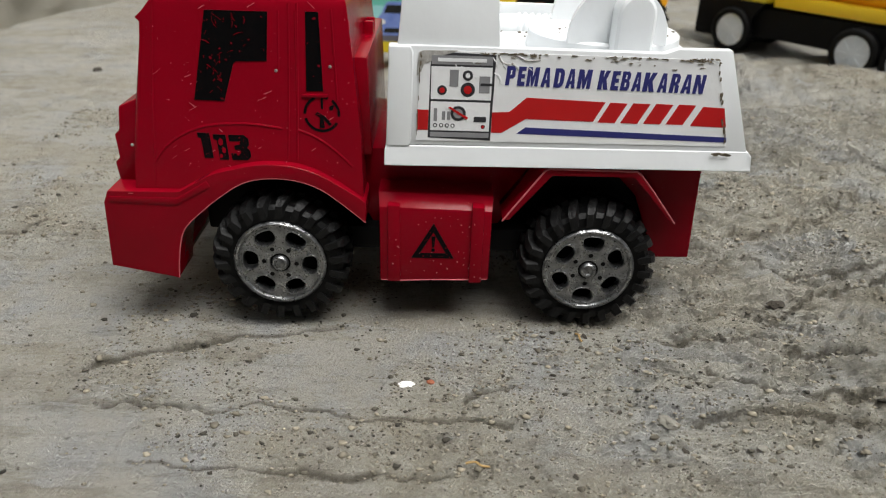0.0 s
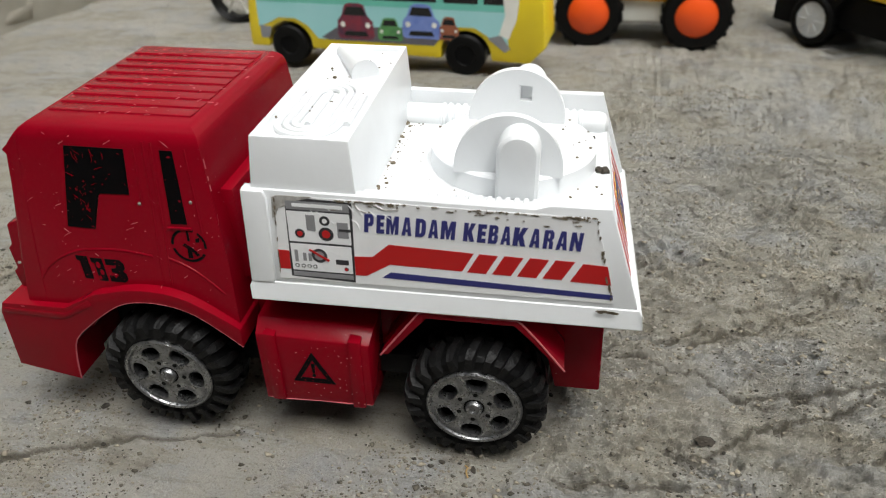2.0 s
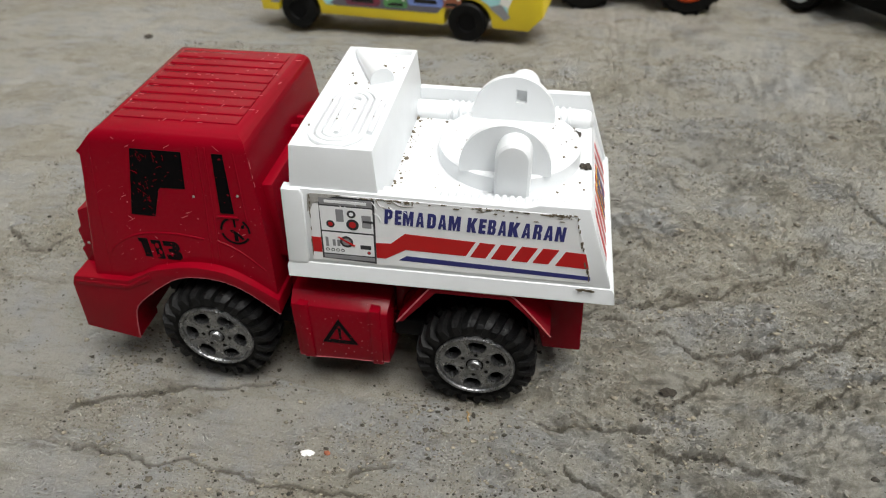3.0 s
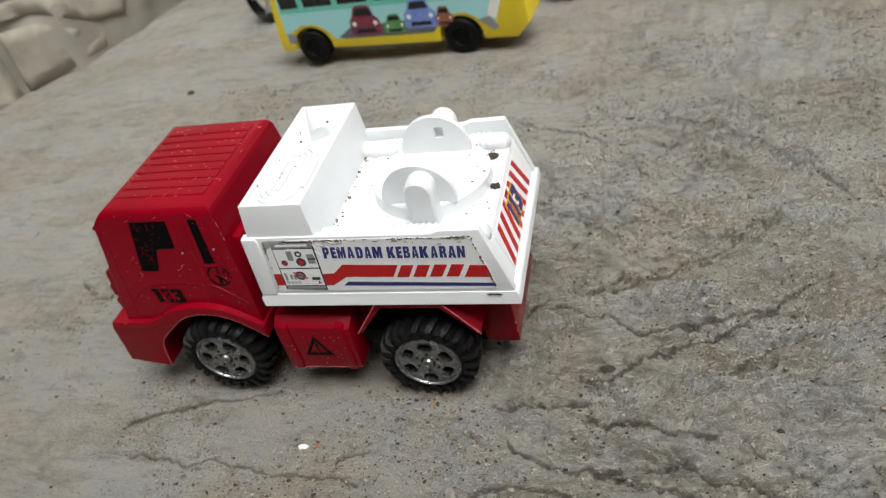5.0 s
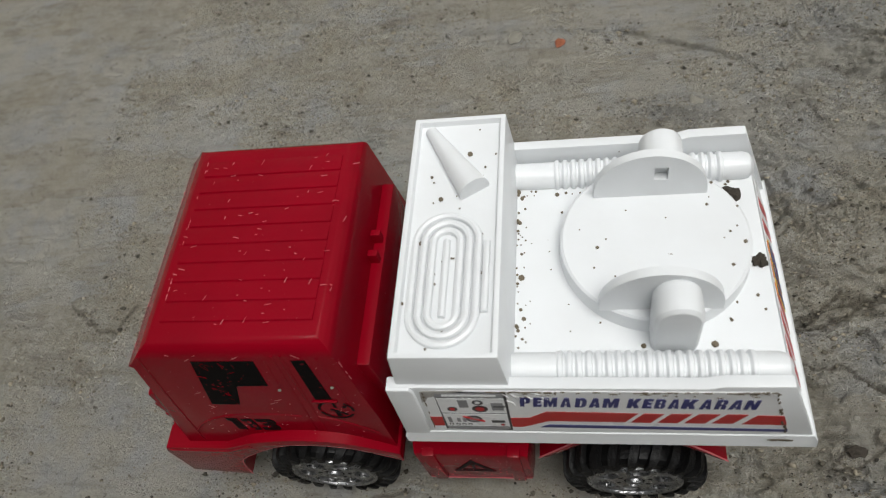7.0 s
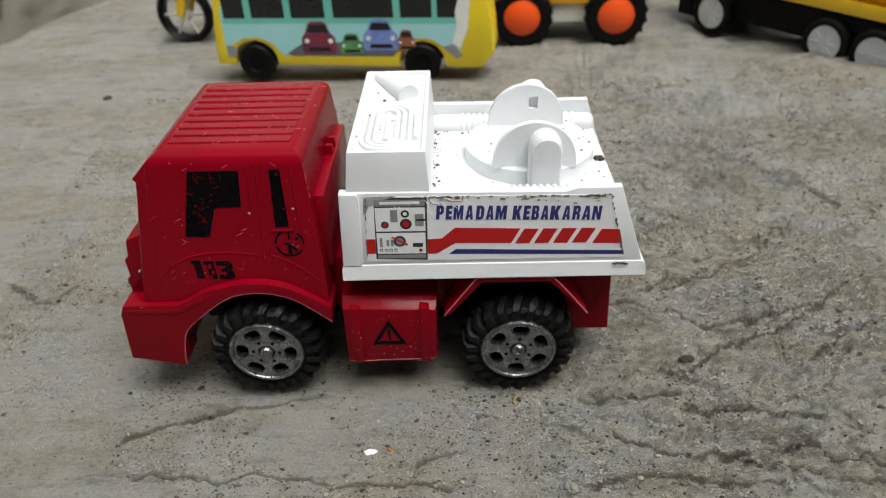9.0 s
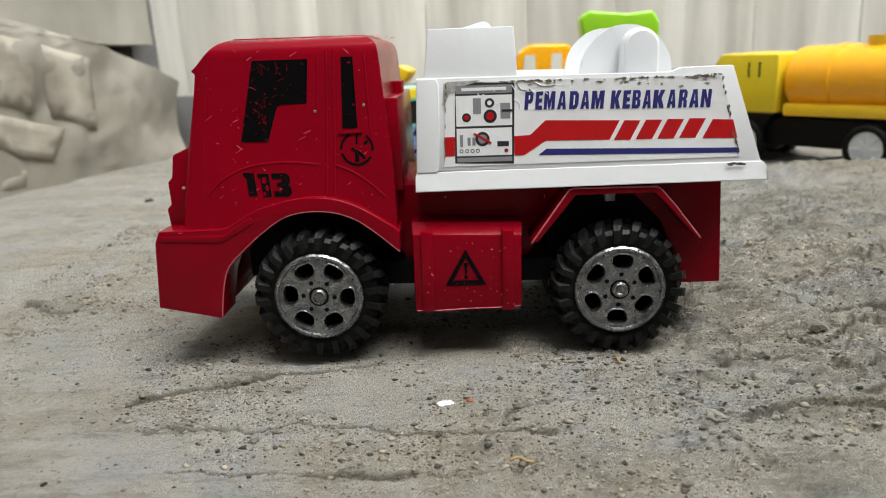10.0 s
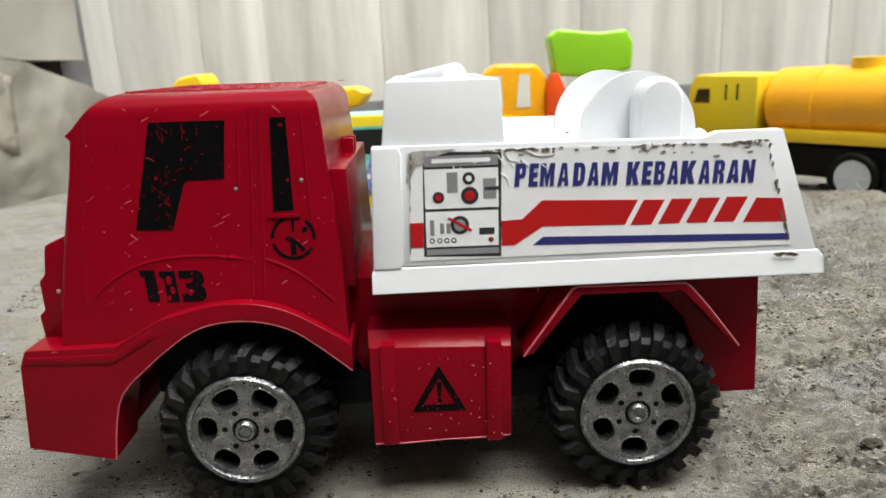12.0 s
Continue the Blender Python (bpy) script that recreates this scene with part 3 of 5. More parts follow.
def build_cab():
    arch = [(-16.2, 26.0), (-20.7, 29.8), (-25.4, 33.1), (-30.0, 34.9), (-35.0, 35.5), (-40.0, 35.0), (-44.0, 33.4), (-48.5, 30.2), (-51.0, 27.4), (-52, 26)]
    outline = [(-67.0, 26), (-65.6, 42), (-64.4, 49.6), (-61.1, 66.6), (-61.9, 67.5), (-60.6, 68.6), (-59.0, 70.4), (-57.4, 72.1), (-55.8, 73.2), (-53.6, 74.0),
               (-23.0, 74.0), (-21.6, 73.7), (-20.4, 73.0), (-19.6, 72.0), (-19.2, 70.6), (-16.8, 45)] + arch
    bm = add_prism(bmesh.new(), outline, -1, 1)
    for z in (70.0, 71.2, 72.2, 72.9, 73.4, 73.75):
        bmesh.ops.bisect_plane(bm, geom=bm.verts[:] + bm.edges[:] + bm.faces[:], plane_co=(0, 0, z), plane_no=(0, 0, 1))
    for v in bm.verts:
        up = min(1.0, max(0.0, (v.co.z - 70.0) / 4.0))
        v.co.y = math.copysign(cab_width(v.co.z) - 4.0 * (1 - math.sqrt(1 - up * up)), v.co.y)
    bmesh.ops.recalc_face_normals(bm, faces=bm.faces)
    corners = [ed for ed in bm.edges if all((v.co.x > -20.0 or v.co.x < -60.0) and 42.0 < v.co.z + 0.5 < 70.4 for v in ed.verts) and ed.verts[0].co.y * ed.verts[1].co.y > 0
               and abs(ed.verts[0].co.z - ed.verts[1].co.z) > 1.5]
    bmesh.ops.bevel(bm, geom=corners, offset=1.3, segments=3, profile=0.5, affect="EDGES", clamp_overlap=True)
    body = part("cab_body", bm, RED, truck, "scratched red plastic cab")
    for y in [4.3 * k for k in range(-4, 5)]:
        rib = bmesh.new()
        ends = []
        for x in (-53.4, -22.8):
            ends.append([rib.verts.new((x, y - 2.14, 73.8)), rib.verts.new((x, y - 1.8, 74.32)), rib.verts.new((x, y + 2.14, 74.1)), rib.verts.new((x, y + 2.14, 73.8))])
        for j in range(4):
            rib.faces.new((ends[0][j], ends[1][j], ends[1][(j + 1) % 4], ends[0][(j + 1) % 4]))
        rib.faces.new(ends[0])
        rib.faces.new(ends[1][::-1])
        soften(rib, 0.15, 2)
        part("roof_rib", rib, RED, body)
    # bumper and wheel-arch flare, one sweep on either side
    flare_out = [(-15.7, 30.0), (-16.9, 31.0), (-22.9, 34.9), (-27.0, 37.0), (-31.4, 38.2), (-36.5, 38.5), (-41.0, 38.0), (-45.0, 37.0), (-48.7, 36.0), (-52.0, 34.2), (-56.7, 31.6)]
    flare_in = [(-59.6, 9.7), (-58.6, 16.4), (-56.6, 22.5), (-51.4, 27.6), (-48.5, 30.0), (-44.0, 33.2), (-40.0, 34.8), (-35.0, 35.3), (-30.0, 34.7), (-25.4, 32.9), (-20.7, 29.4), (-15.9, 25.2)]
    flare_out = [(p.x, p.y) for p in smooth_line([(x, z, 0) for x, z in flare_out[:-1]], 3)] + [flare_out[-1]]
    flare_in = [(p.x, p.y) for p in smooth_line([(x, z, 0) for x, z in flare_in], 3)]
    for s in (-1, 1):
        rim = prism(flare_out + [(-72.2, 31.4), (-73.4, 28.6), (-74.5, 12.7)] + flare_in, s * 20, s * 30.6)
        soften(rim, 0.9, 3, 40)
        part("wheel_arch", rim, RED, truck)
        part("worn_edge", strip([(x, s * 30.45, z) for x, z in flare_in], 0.17, 6), SCUFF, truck)
        ledge = prism([(-72.2, 28.9), (-57.5, 28.4), (-49.5, 33.0), (-50.2, 34.4), (-57.0, 30.2), (-72.0, 30.2)], s * 30.3, s * 30.82)
        part("bumper_ledge", soften(ledge, 0.25), RED, truck)
    part("bumper", prism([(-72.2, 31.4), (-73.4, 28.6), (-74.5, 12.7), (-60.6, 9.9), (-59.6, 14.0), (-62.0, 26.0), (-62.0, 31.4)], -29.9, 29.9, bevel=1.0), RED, truck, "red plastic front bumper")
    grille = prism([(-60, 30), (-71.9, 30.6), (-72.4, 35.6), (-71.2, 36.4), (-71.4, 42.0), (-70.2, 43.0), (-69.4, 48.4), (-64.5, 50.5), (-60, 50)], -24, 24, bevel=0.7)
    part("grille", grille, RED, truck)
    part("windscreen", prism([(-64.55, 51.5), (-61.85, 65.0), (-61.2, 65.0), (-63.9, 51.5)], -21, 21, bevel=0.15), BLACK_INK, truck, "black printed windscreen")
    # rear of the cab
    part("rear_panel", prism([(-18.6, 38), (-14.9, 38), (-15.6, 60.0), (-18.6, 60.0)], -22, 22, bevel=0.6), RED, truck)
    for y in (1.0, 6.0):
        part("bracket", box(-18.4, -16.2, y, y + 1.6, 57, 63.0, 0.4), RED, truck)
    # prints and ridges on the doors
    for s in (-1, 1):
        def face(x, z, lift, s=s):
            return (x, s * (cab_width(z) + lift), z)
        patch([(-47.8, 69.3), (-35.1, 69.3), (-35.9, 59.6), (-42.2, 59.4), (-42.8, 58.9), (-45.3, 51.2), (-51.6, 51.3)], face, 0.12, BLACK_INK, "side_window", truck, "worn black side window print")
        patch([(-27.6, 69.5), (-24.9, 69.5), (-24.5, 53.8), (-28.0, 53.7)], face, 0.10, BLACK_INK, "slot_window", truck, "worn black slot window print")
        part("window_ledge", soften(add_prism(bmesh.new(), [(-29.0, 52.4), (-23.6, 52.5), (-23.6, 53.1), (-29.0, 53.0)], s * (cab_width(52.7) - 0.6), s * (cab_width(52.7) + 0.35)), 0.12), RED, truck)
        for line in ([(-61.6, 37.5), (-58.6, 41.2), (-54, 44.2), (-48.8, 45.9), (-41, 46.4), (-33.6, 45.6)], [(-30.2, 45.4), (-26.5, 43.9), (-22.5, 41.2), (-18.6, 37.6)]):
            part("door_ridge", strip(smooth_line([face(x, z, -0.22) for x, z in line]), 0.40), RED, truck)
        for line in ([(-58.0, 71.0), (-60.5, 50.0), (-62.0, 32.0)], [(-30.9, 71.0), (-31.6, 55.0), (-32.6, 38.8)], [(-29.2, 71.0), (-29.8, 55.0), (-30.6, 38.8)],
                     [(-33.0, 69.5), (-33.6, 58.0)], [(-22.4, 70.0), (-21.6, 52.0)], [(-29.6, 69.5), (-30.0, 53.0)]):
            part("panel_ridge", strip(smooth_line([face(x, z, -0.15) for x, z in line]), 0.30), RED, truck)
        if s < 0:
            ring_patch(-24.9, 49.0, 3.3, 3.9, face, 0.1, STENCIL, "emblem", truck, ((0.13, 0.17), (0.24, 0.3), (0.5, 0.53), (0.9, 0.97)))
            patch([(-25.1, 52.4), (-24.6, 52.5), (-24.6, 50.0), (-25.1, 50.1)], face, 0.1, STENCIL, "emblem_stroke", truck)
            patch([(-23.3, 50.6), (-22.3, 51.0), (-22.5, 49.9), (-23.3, 49.8)], face, 0.1, STENCIL, "emblem_stroke", truck)
            patch([(-26.4, 48.9), (-25.8, 49.4), (-24.2, 48.4), (-22.8, 46.9), (-23.4, 46.5), (-24.5, 47.7), (-24.4, 46.0), (-25.5, 46.0), (-25.4, 48.2)], face, 0.1, STENCIL, "emblem_figure", truck)
            for digit, x, wide, z in (("1", -51.3, 2.6, 38.8), ("1", -48.0, 2.7, 38.5), ("3", -44.7, 4.2, 38.5)):
                patch([(x + wide * px - 0.5 * pz, z + 5.5 * pz) for px, pz in GLYPHS[digit][0]], face, 0.1, STENCIL, "stencil_digit", truck, "worn black stencilled digit")
            for k, (x, z, r) in enumerate(((-46.9, 42.4, 0.55), (-46.3, 40.6, 0.45), (-47.0, 39.3, 0.35), (-43.3, 39.9, 0.28))):
                patch(circle(x, z, r, 7, r * 1.5), face, 0.13, RED, "stencil_gap", truck)
    # scuffs on the edge and a speck of grit
    gr = random.Random(7)
    for x, z in ((-66.0, 41.2), (-34.1, 57.7), (-22.9, 58.8)):
        bm = bmesh.new()
        bmesh.ops.create_icosphere(bm, subdivisions=1, radius=0.40, matrix=Matrix.Translation(near_side(x, z, 0.0)))
        part("grit", bm, STONE, truck)
    for i in range(26):
        x, z = gr.uniform(-64, -20), gr.uniform(34, 72)
        d = gr.uniform(0.6, 2.4)
        t = gr.choice((0.5, 0.6, 0.4, 2.4))
        part("scratch", strip([near_side(x, z, 0.0), near_side(x + d * math.cos(t), z + d * math.sin(t), 0.0)], gr.uniform(0.03, 0.07), 5), SCUFF, truck)


def build_scuffs():
    sr = random.Random(21)
    # scratches through the window prints
    for i in range(30):
        x, z = sr.uniform(-49.0, -39.0), sr.uniform(52.5, 67.5)
        if z < 60.5:
            x -= 3.0 if x > -46.0 else 0.0
            x = max(-50.5 + (z - 51) * 0.2, min(x, -45.6))
        d, t, bend = sr.uniform(0.7, 2.4), sr.choice((0.7, 1.1, 2.0, 2.4)), sr.uniform(-0.5, 0.5)
        if z < 60.5:
            d *= 0.5
        pts = [near_side(x + d * k / 3 * math.cos(t + bend * k / 3), z + d * k / 3 * math.sin(t + bend * k / 3), 0.12) for k in range(4)]
        part("scratch", strip(pts, sr.uniform(0.03, 0.08), 5), RED, truck)
    for i in range(60):
        x, y = sr.uniform(-54, -20), sr.uniform(-20, 20)
        d, t = sr.uniform(0.2, 1.5), sr.choice((0.1, 0.2, 1.2, 2.9))
        part("scuff", strip([(x, y, 74.28), (x + d * math.cos(t), y + d * math.sin(t), 74.3)], sr.uniform(0.04, 0.09), 5), SCUFF, truck)
    # white wear along the moulded edges
    edges = [((-61.75, -23, 67.55), (-61.75, 23, 67.55), 26), ((-54.0, -22.6, 73.2), (-22.5, -22.6, 73.2), 22), ((-71.8, -30.5, 30.9), (-57.5, -30.5, 31.2), 10),
             ((-74.2, -30.0, 13.4), (-73.3, -30.0, 28.0), 12), ((-74.2, -30.4, 12.7), (-60.0, -30.4, 9.9), 14), ((-53.6, -20, 73.95), (-53.6, 20, 73.95), 14),
             ((-17.1, -27.0, 46.0), (-18.9, -24.7, 68.0), 14), ((62.4, -19.5, 12.8), (61.3, -19.5, 37.0), 8)]
    for p, q, count in edges:
        p, q = Vector(p), Vector(q)
        for i in range(count):
            at = sr.random()
            to = at + sr.uniform(0.2, 1.3) / (q - p).length
            part("worn_edge", strip([p.lerp(q, at), p.lerp(q, min(1.0, to))], sr.uniform(0.05, 0.13), 5), SCUFF, truck)
    for i in range(40):
        x, z = sr.uniform(-11, 11), sr.uniform(11, 27.5)
        bm = bmesh.new()
        bmesh.ops.create_icosphere(bm, subdivisions=1, radius=sr.uniform(0.06, 0.16), matrix=Matrix.Translation((x, -30.25 if abs(abs(x) - 9.5) > 1.6 else -30.8, z)))
        part("dust_speck", bm, SCUFF, truck)
    for i in range(46):
        x, z = sr.uniform(-62, -18), sr.uniform(36, 71)
        bm = bmesh.new()
        bmesh.ops.create_icosphere(bm, subdivisions=1, radius=sr.uniform(0.05, 0.13), matrix=Matrix.Translation(near_side(x, z, 0.05)))
        part("dust_speck", bm, SCUFF, truck)


def build_chassis():
    outline = [(-17.5, 39), (61.2, 39), (62.6, 12.3), (52.5, 12.2), (50.5, 20.0), (47.0, 28.5), (42.0, 33.5), (39.5, 37.2), (28.5, 37.2), (24.0, 34.0), (19.0, 28.5), (16.2, 22.5), (14.0, 19.0), (-14.5, 19.0), (-17.5, 24.5)]
    part("chassis", prism(outline, -19.6, 19.6, bevel=0.5, least=50), RED, truck, "red plastic chassis")
    # base plate and axle carriers are widened to darken the ground below
    part("base_plate", box(-24, 24, -23, 23, 14.8, 20.5, 0.5), DARK, truck, "black base plate")
    # added black block that stands in for the shade inside the front arches
    part("arch_filler", box(-56, -20, -16, 16, 15.5, 32.0, 0.8), DARK, truck, "black block added to darken the front wheel arches")
    for x0, x1, top in ((20, 33.6, 37), (33.5, 37.1, 32.5), (37, 51, 37)):
        part("axle_carrier", box(x0, x1, -16, 16, 8.5, top, 0.3), DARK, truck, "black rear axle carrier")
    # white block paints the daylight that shows through above the rear axle
    part("gap_light", box(34.3, 36.9, -15.8, -9.0, 32.7, 37.4, 0.3), WHITE, truck, "white block standing in for light seen through the rear arch")
    for x in (-35.6, 35.3):
        part("axle", rod((x, -30, 14.8), (x, 30, 14.8), 1.0), CHROME, truck)
    for s in (-1, 1):
        # storage box between the wheels
        bm = bmesh.new()
        rings = []
        for y, x0, x1, z0, z1 in ((19.0, -13.2, 12.8, 10.4, 31.4), (26.5, -13.2, 12.8, 10.4, 31.2), (30.0, -12.8, 12.4, 10.3, 29.0), (30.2, -12.7, 12.3, 10.2, 28.0)):
            rings.append([bm.verts.new((x, s * y, z)) for x, z in ((x0, z0), (x1, z0 + 0.8), (x1, z1 - 0.6), (x0, z1))])
        for a, b in zip(rings, rings[1:]):
            for j in range(4):
                bm.faces.new((a[j], a[(j + 1) % 4], b[(j + 1) % 4], b[j]))
        bm.faces.new(rings[0])
        bm.faces.new(rings[-1][::-1])
        side_box = part("side_box", soften(bm, 0.4), RED, truck, "red plastic side locker with ragged lower edge")
        for x in (-9.6, 9.3):
            bm = prism([(x - 1.5, 10.1), (x + 1.5, 10.2), (x + 1.4, 29.6), (x - 1.4, 29.8)], s * 24.0, s * 30.75, bevel=0.4)
            part("locker_rib", bm, RED, side_box)
        if s < 0:
            def face(x, z, lift):
                return (x, -(30.2 + lift), z)
            tri = [(-5.6, 16.4), (4.2, 16.4), (-0.6, 25.3)]
            small = [(-3.6, 17.7), (2.3, 17.7), (-0.6, 23.0)]
            for i in range(3):
                j = (i + 1) % 3
                patch([tri[i], tri[j], small[j], small[i]], face, 0.12, STENCIL, "warning_triangle", side_box)
            patch([(-1.1, 22.0), (-0.1, 22.0), (-0.35, 19.2), (-0.85, 19.2)], face, 0.12, STENCIL, "warning_mark", side_box)
            patch(circle(-0.6, 18.5, 0.45, 12), face, 0.12, STENCIL, "warning_dot", side_box)
        # rear mudguard
        outer = [(14.8, 26.2), (23.4, 38.6), (24.4, 39.0), (43.4, 38.9), (44.4, 38.2), (48.0, 34.0), (53.8, 26.6)]
        inner = [(52.6, 26.8), (46.6, 33.6), (42.9, 37.3), (25.0, 37.2), (16.4, 26.3)]
        guard = add_prism(bmesh.new(), outer + inner, s * 18.5, s * 29.6)
        part("mudguard", soften(guard, 0.25), RED, truck)
        part("worn_edge", strip([(x, s * 29.5, z - 0.2) for x, z in outer], 0.2, 6), SCUFF, truck)
        part("worn_edge", strip([(-12.6, s * 30.1, 10.3), (-8.0, s * 30.2, 10.2), (0.0, s * 30.1, 10.6), (6.0, s * 30.2, 10.7), (12.2, s * 30.1, 11.0)], 0.16, 6), SCUFF, truck)


def build_wheels():
    # tyre
    prof = [(9.9, 1.2), (10.6, 0.5), (12.0, 0.2), (13.3, 0.5), (14.2, 1.4), (14.55, 3.0), (14.6, 6.0), (14.55, 9.0), (14.0, 10.8), (12.0, 11.4), (9.9, 11.2)]
    bm = lathe(prof, 60, closed=True)
    tyre = part("tyre_mesh", bm, RUBBER)
    # tread blocks, each half with its own slant
    def block(y0, y1, skew):
        b = bmesh.new()
        rings = []
        for y, r0, r1, w, dx in ((y0 - 0.35, 11.3, 13.3, 0.55, -0.55), (y0 - 0.2, 11.8, 14.4, 0.85, -0.25), (y0 + 0.6, 12.6, 15.2, 1.15, 0.1 * skew), (y0 + 1.8, 13.0, 15.75, 1.25, 0.4 * skew), (y1, 13.0, 15.8, 1.0, 1.5 * skew)):
            rings.append([b.verts.new((dx + sx * w, y, r)) for sx, r in ((-1, r0), (1, r0), (0.8, r1), (-0.8, r1))])
        for p, q in zip(rings, rings[1:]):
            for j in range(4):
                b.faces.new((p[j], p[(j + 1) % 4], q[(j + 1) % 4], q[j]))
        b.faces.new(rings[0])
        b.faces.new(rings[-1][::-1])
        return b
    out_block = part("tread_out", block(0.0, 5.6, 1.0), TREAD)
    inb = block(0.0, 5.6, 1.0)
    for v in inb.verts:
        v.co.y = 11.6 - v.co.y
    in_block = part("tread_in", inb, TREAD)
    # six-hole plated rim
    bm = bmesh.new()
    R0, R1 = 3.0, 9.4
    for k in range(6):
        base = k * math.pi / 3
        n = 48
        loops = [[] for _ in range(6)]
        for i in range(n):
            t = 2 * math.pi * i / n
            d = (math.cos(t), math.sin(t))
            ca, sa = abs(d[0]) ** 0.75 * math.copysign(1, d[0]), abs(d[1]) ** 0.75 * math.copysign(1, d[1])
            rr, tt = 6.75 + 1.75 * ca, 2.35 * sa * (1.0 + 0.12 * ca)
            # outer edge of the sector along the same way
            far = 20.0
            for s in range(400):
                q = s * 0.02
                px, py = 6.5 + d[0] * q, d[1] * q
                r, ang = math.hypot(px, py), math.atan2(py, px)
                if r > R1 or r < R0 or abs(ang) > math.pi / 6:
                    far = q
                    break
            ex, ey = 6.5 + d[0] * far, d[1] * far
            pts = [(ex, ey, 0.0), (6.75 + (rr - 6.75) * 1.28, tt * 1.25, 0.0), (6.75 + (rr - 6.75) * 1.14, tt * 1.12, -0.22), (rr, tt, -0.12), (rr, tt, 0.4), (6.75 + (rr - 6.75) * 0.97, tt * 0.97, 2.2)]
            for lp, (px, py, y) in zip(loops, pts):
                lp.append(bm.verts.new((px * math.cos(base) - py * math.sin(base), y, px * math.sin(base) + py * math.cos(base))))
        for a, b in zip(loops, loops[1:]):
            for i in range(n):
                bm.faces.new((a[i], a[(i + 1) % n], b[(i + 1) % n], b[i]))
    bmesh.ops.remove_doubles(bm, verts=bm.verts, dist=0.03)
    rim = part("rim_mesh", bm, CHROME, crisp=50)
    lip = part("lip_mesh", lathe([(9.35, 0.02), (9.6, -0.5), (10.1, -0.7), (10.55, -0.3), (10.6, 0.6), (9.9, 1.6), (9.3, 0.6)], 60, True), CHROME)
    cap = part("cap_mesh", lathe([(0.001, -0.35), (0.9, -0.3), (1.1, -0.45), (1.2, -0.85), (1.6, -0.85), (1.8, -0.6), (1.9, 0.25), (2.25, 0.3), (2.4, -0.05), (3.1, 0.0), (3.1, 1.0)], 36), CHROME)
    ring = part("ring_mesh", lathe([(1.86, 0.12), (2.3, 0.12), (2.3, 0.4), (1.86, 0.4)], 36, True), DARK)
    centre = part("centre_mesh", lathe([(0.001, -0.95), (0.6, -0.9), (1.0, -0.75), (1.15, -0.4)], 24), CHROME)
    bolt = part("bolt_mesh", lathe([(0.001, -0.05), (0.5, -0.05), (0.62, 0.1), (0.62, 0.4)], 14), DARK)
    back = part("back_mesh", lathe([(0.001, 7.0), (9.9, 7.0), (9.9, 8.0), (0.001, 8.0)], 32), DARK)
    spare = (tyre, out_block, in_block, rim, lip, cap, bolt, back, centre, ring)
    meshes = [o.data for o in spare]
    for o in spare:
        bpy.data.objects.remove(o)
    m_tyre, m_out, m_in, m_rim, m_lip, m_cap, m_bolt, m_back, m_centre, m_ring = meshes
    for x in (-35.6, 35.3):
        for s in (-1, 1):
            spin = 0.0 if x < 0 else 90.0
            m = pose(x / 1000, s * 0.0316, 0.0148, 0, 0, 180 if s > 0 else 0) @ pose(0, 0, 0, 0, spin + 4, 0)
            w = link("wheel", m_tyre, truck, "black rubber tyre with chunky tread", m)
            link("rim", m_rim, w, "worn silver plated rim with six holes", pose(0, 0.0004, 0))
            link("rim_lip", m_lip, w, "", pose(0, 0.0004, 0))
            link("hub_cap", m_cap, w, "", pose(0, 0.0004, 0))
            link("hub_ring", m_ring, w, "", pose(0, 0.0004, 0))
            if x < 0:
                link("hub_centre", m_centre, w, "", pose(0, 0.0004, 0))
            link("inner_disc", m_back, w)
            for k in range(6):
                t = k * math.pi / 3
                link("bolt", m_bolt, w, "", pose(0.0037 * math.cos(t), 0.0004, 0.0037 * math.sin(t)))
            for k in range(22):
                link("tread_block", m_out, w, "", pose(0, 0, 0, 0, 360 / 22 * k, 0))
                link("tread_block", m_in, w, "", pose(0, 0, 0, 0, 360 / 22 * (k + 0.5), 0))


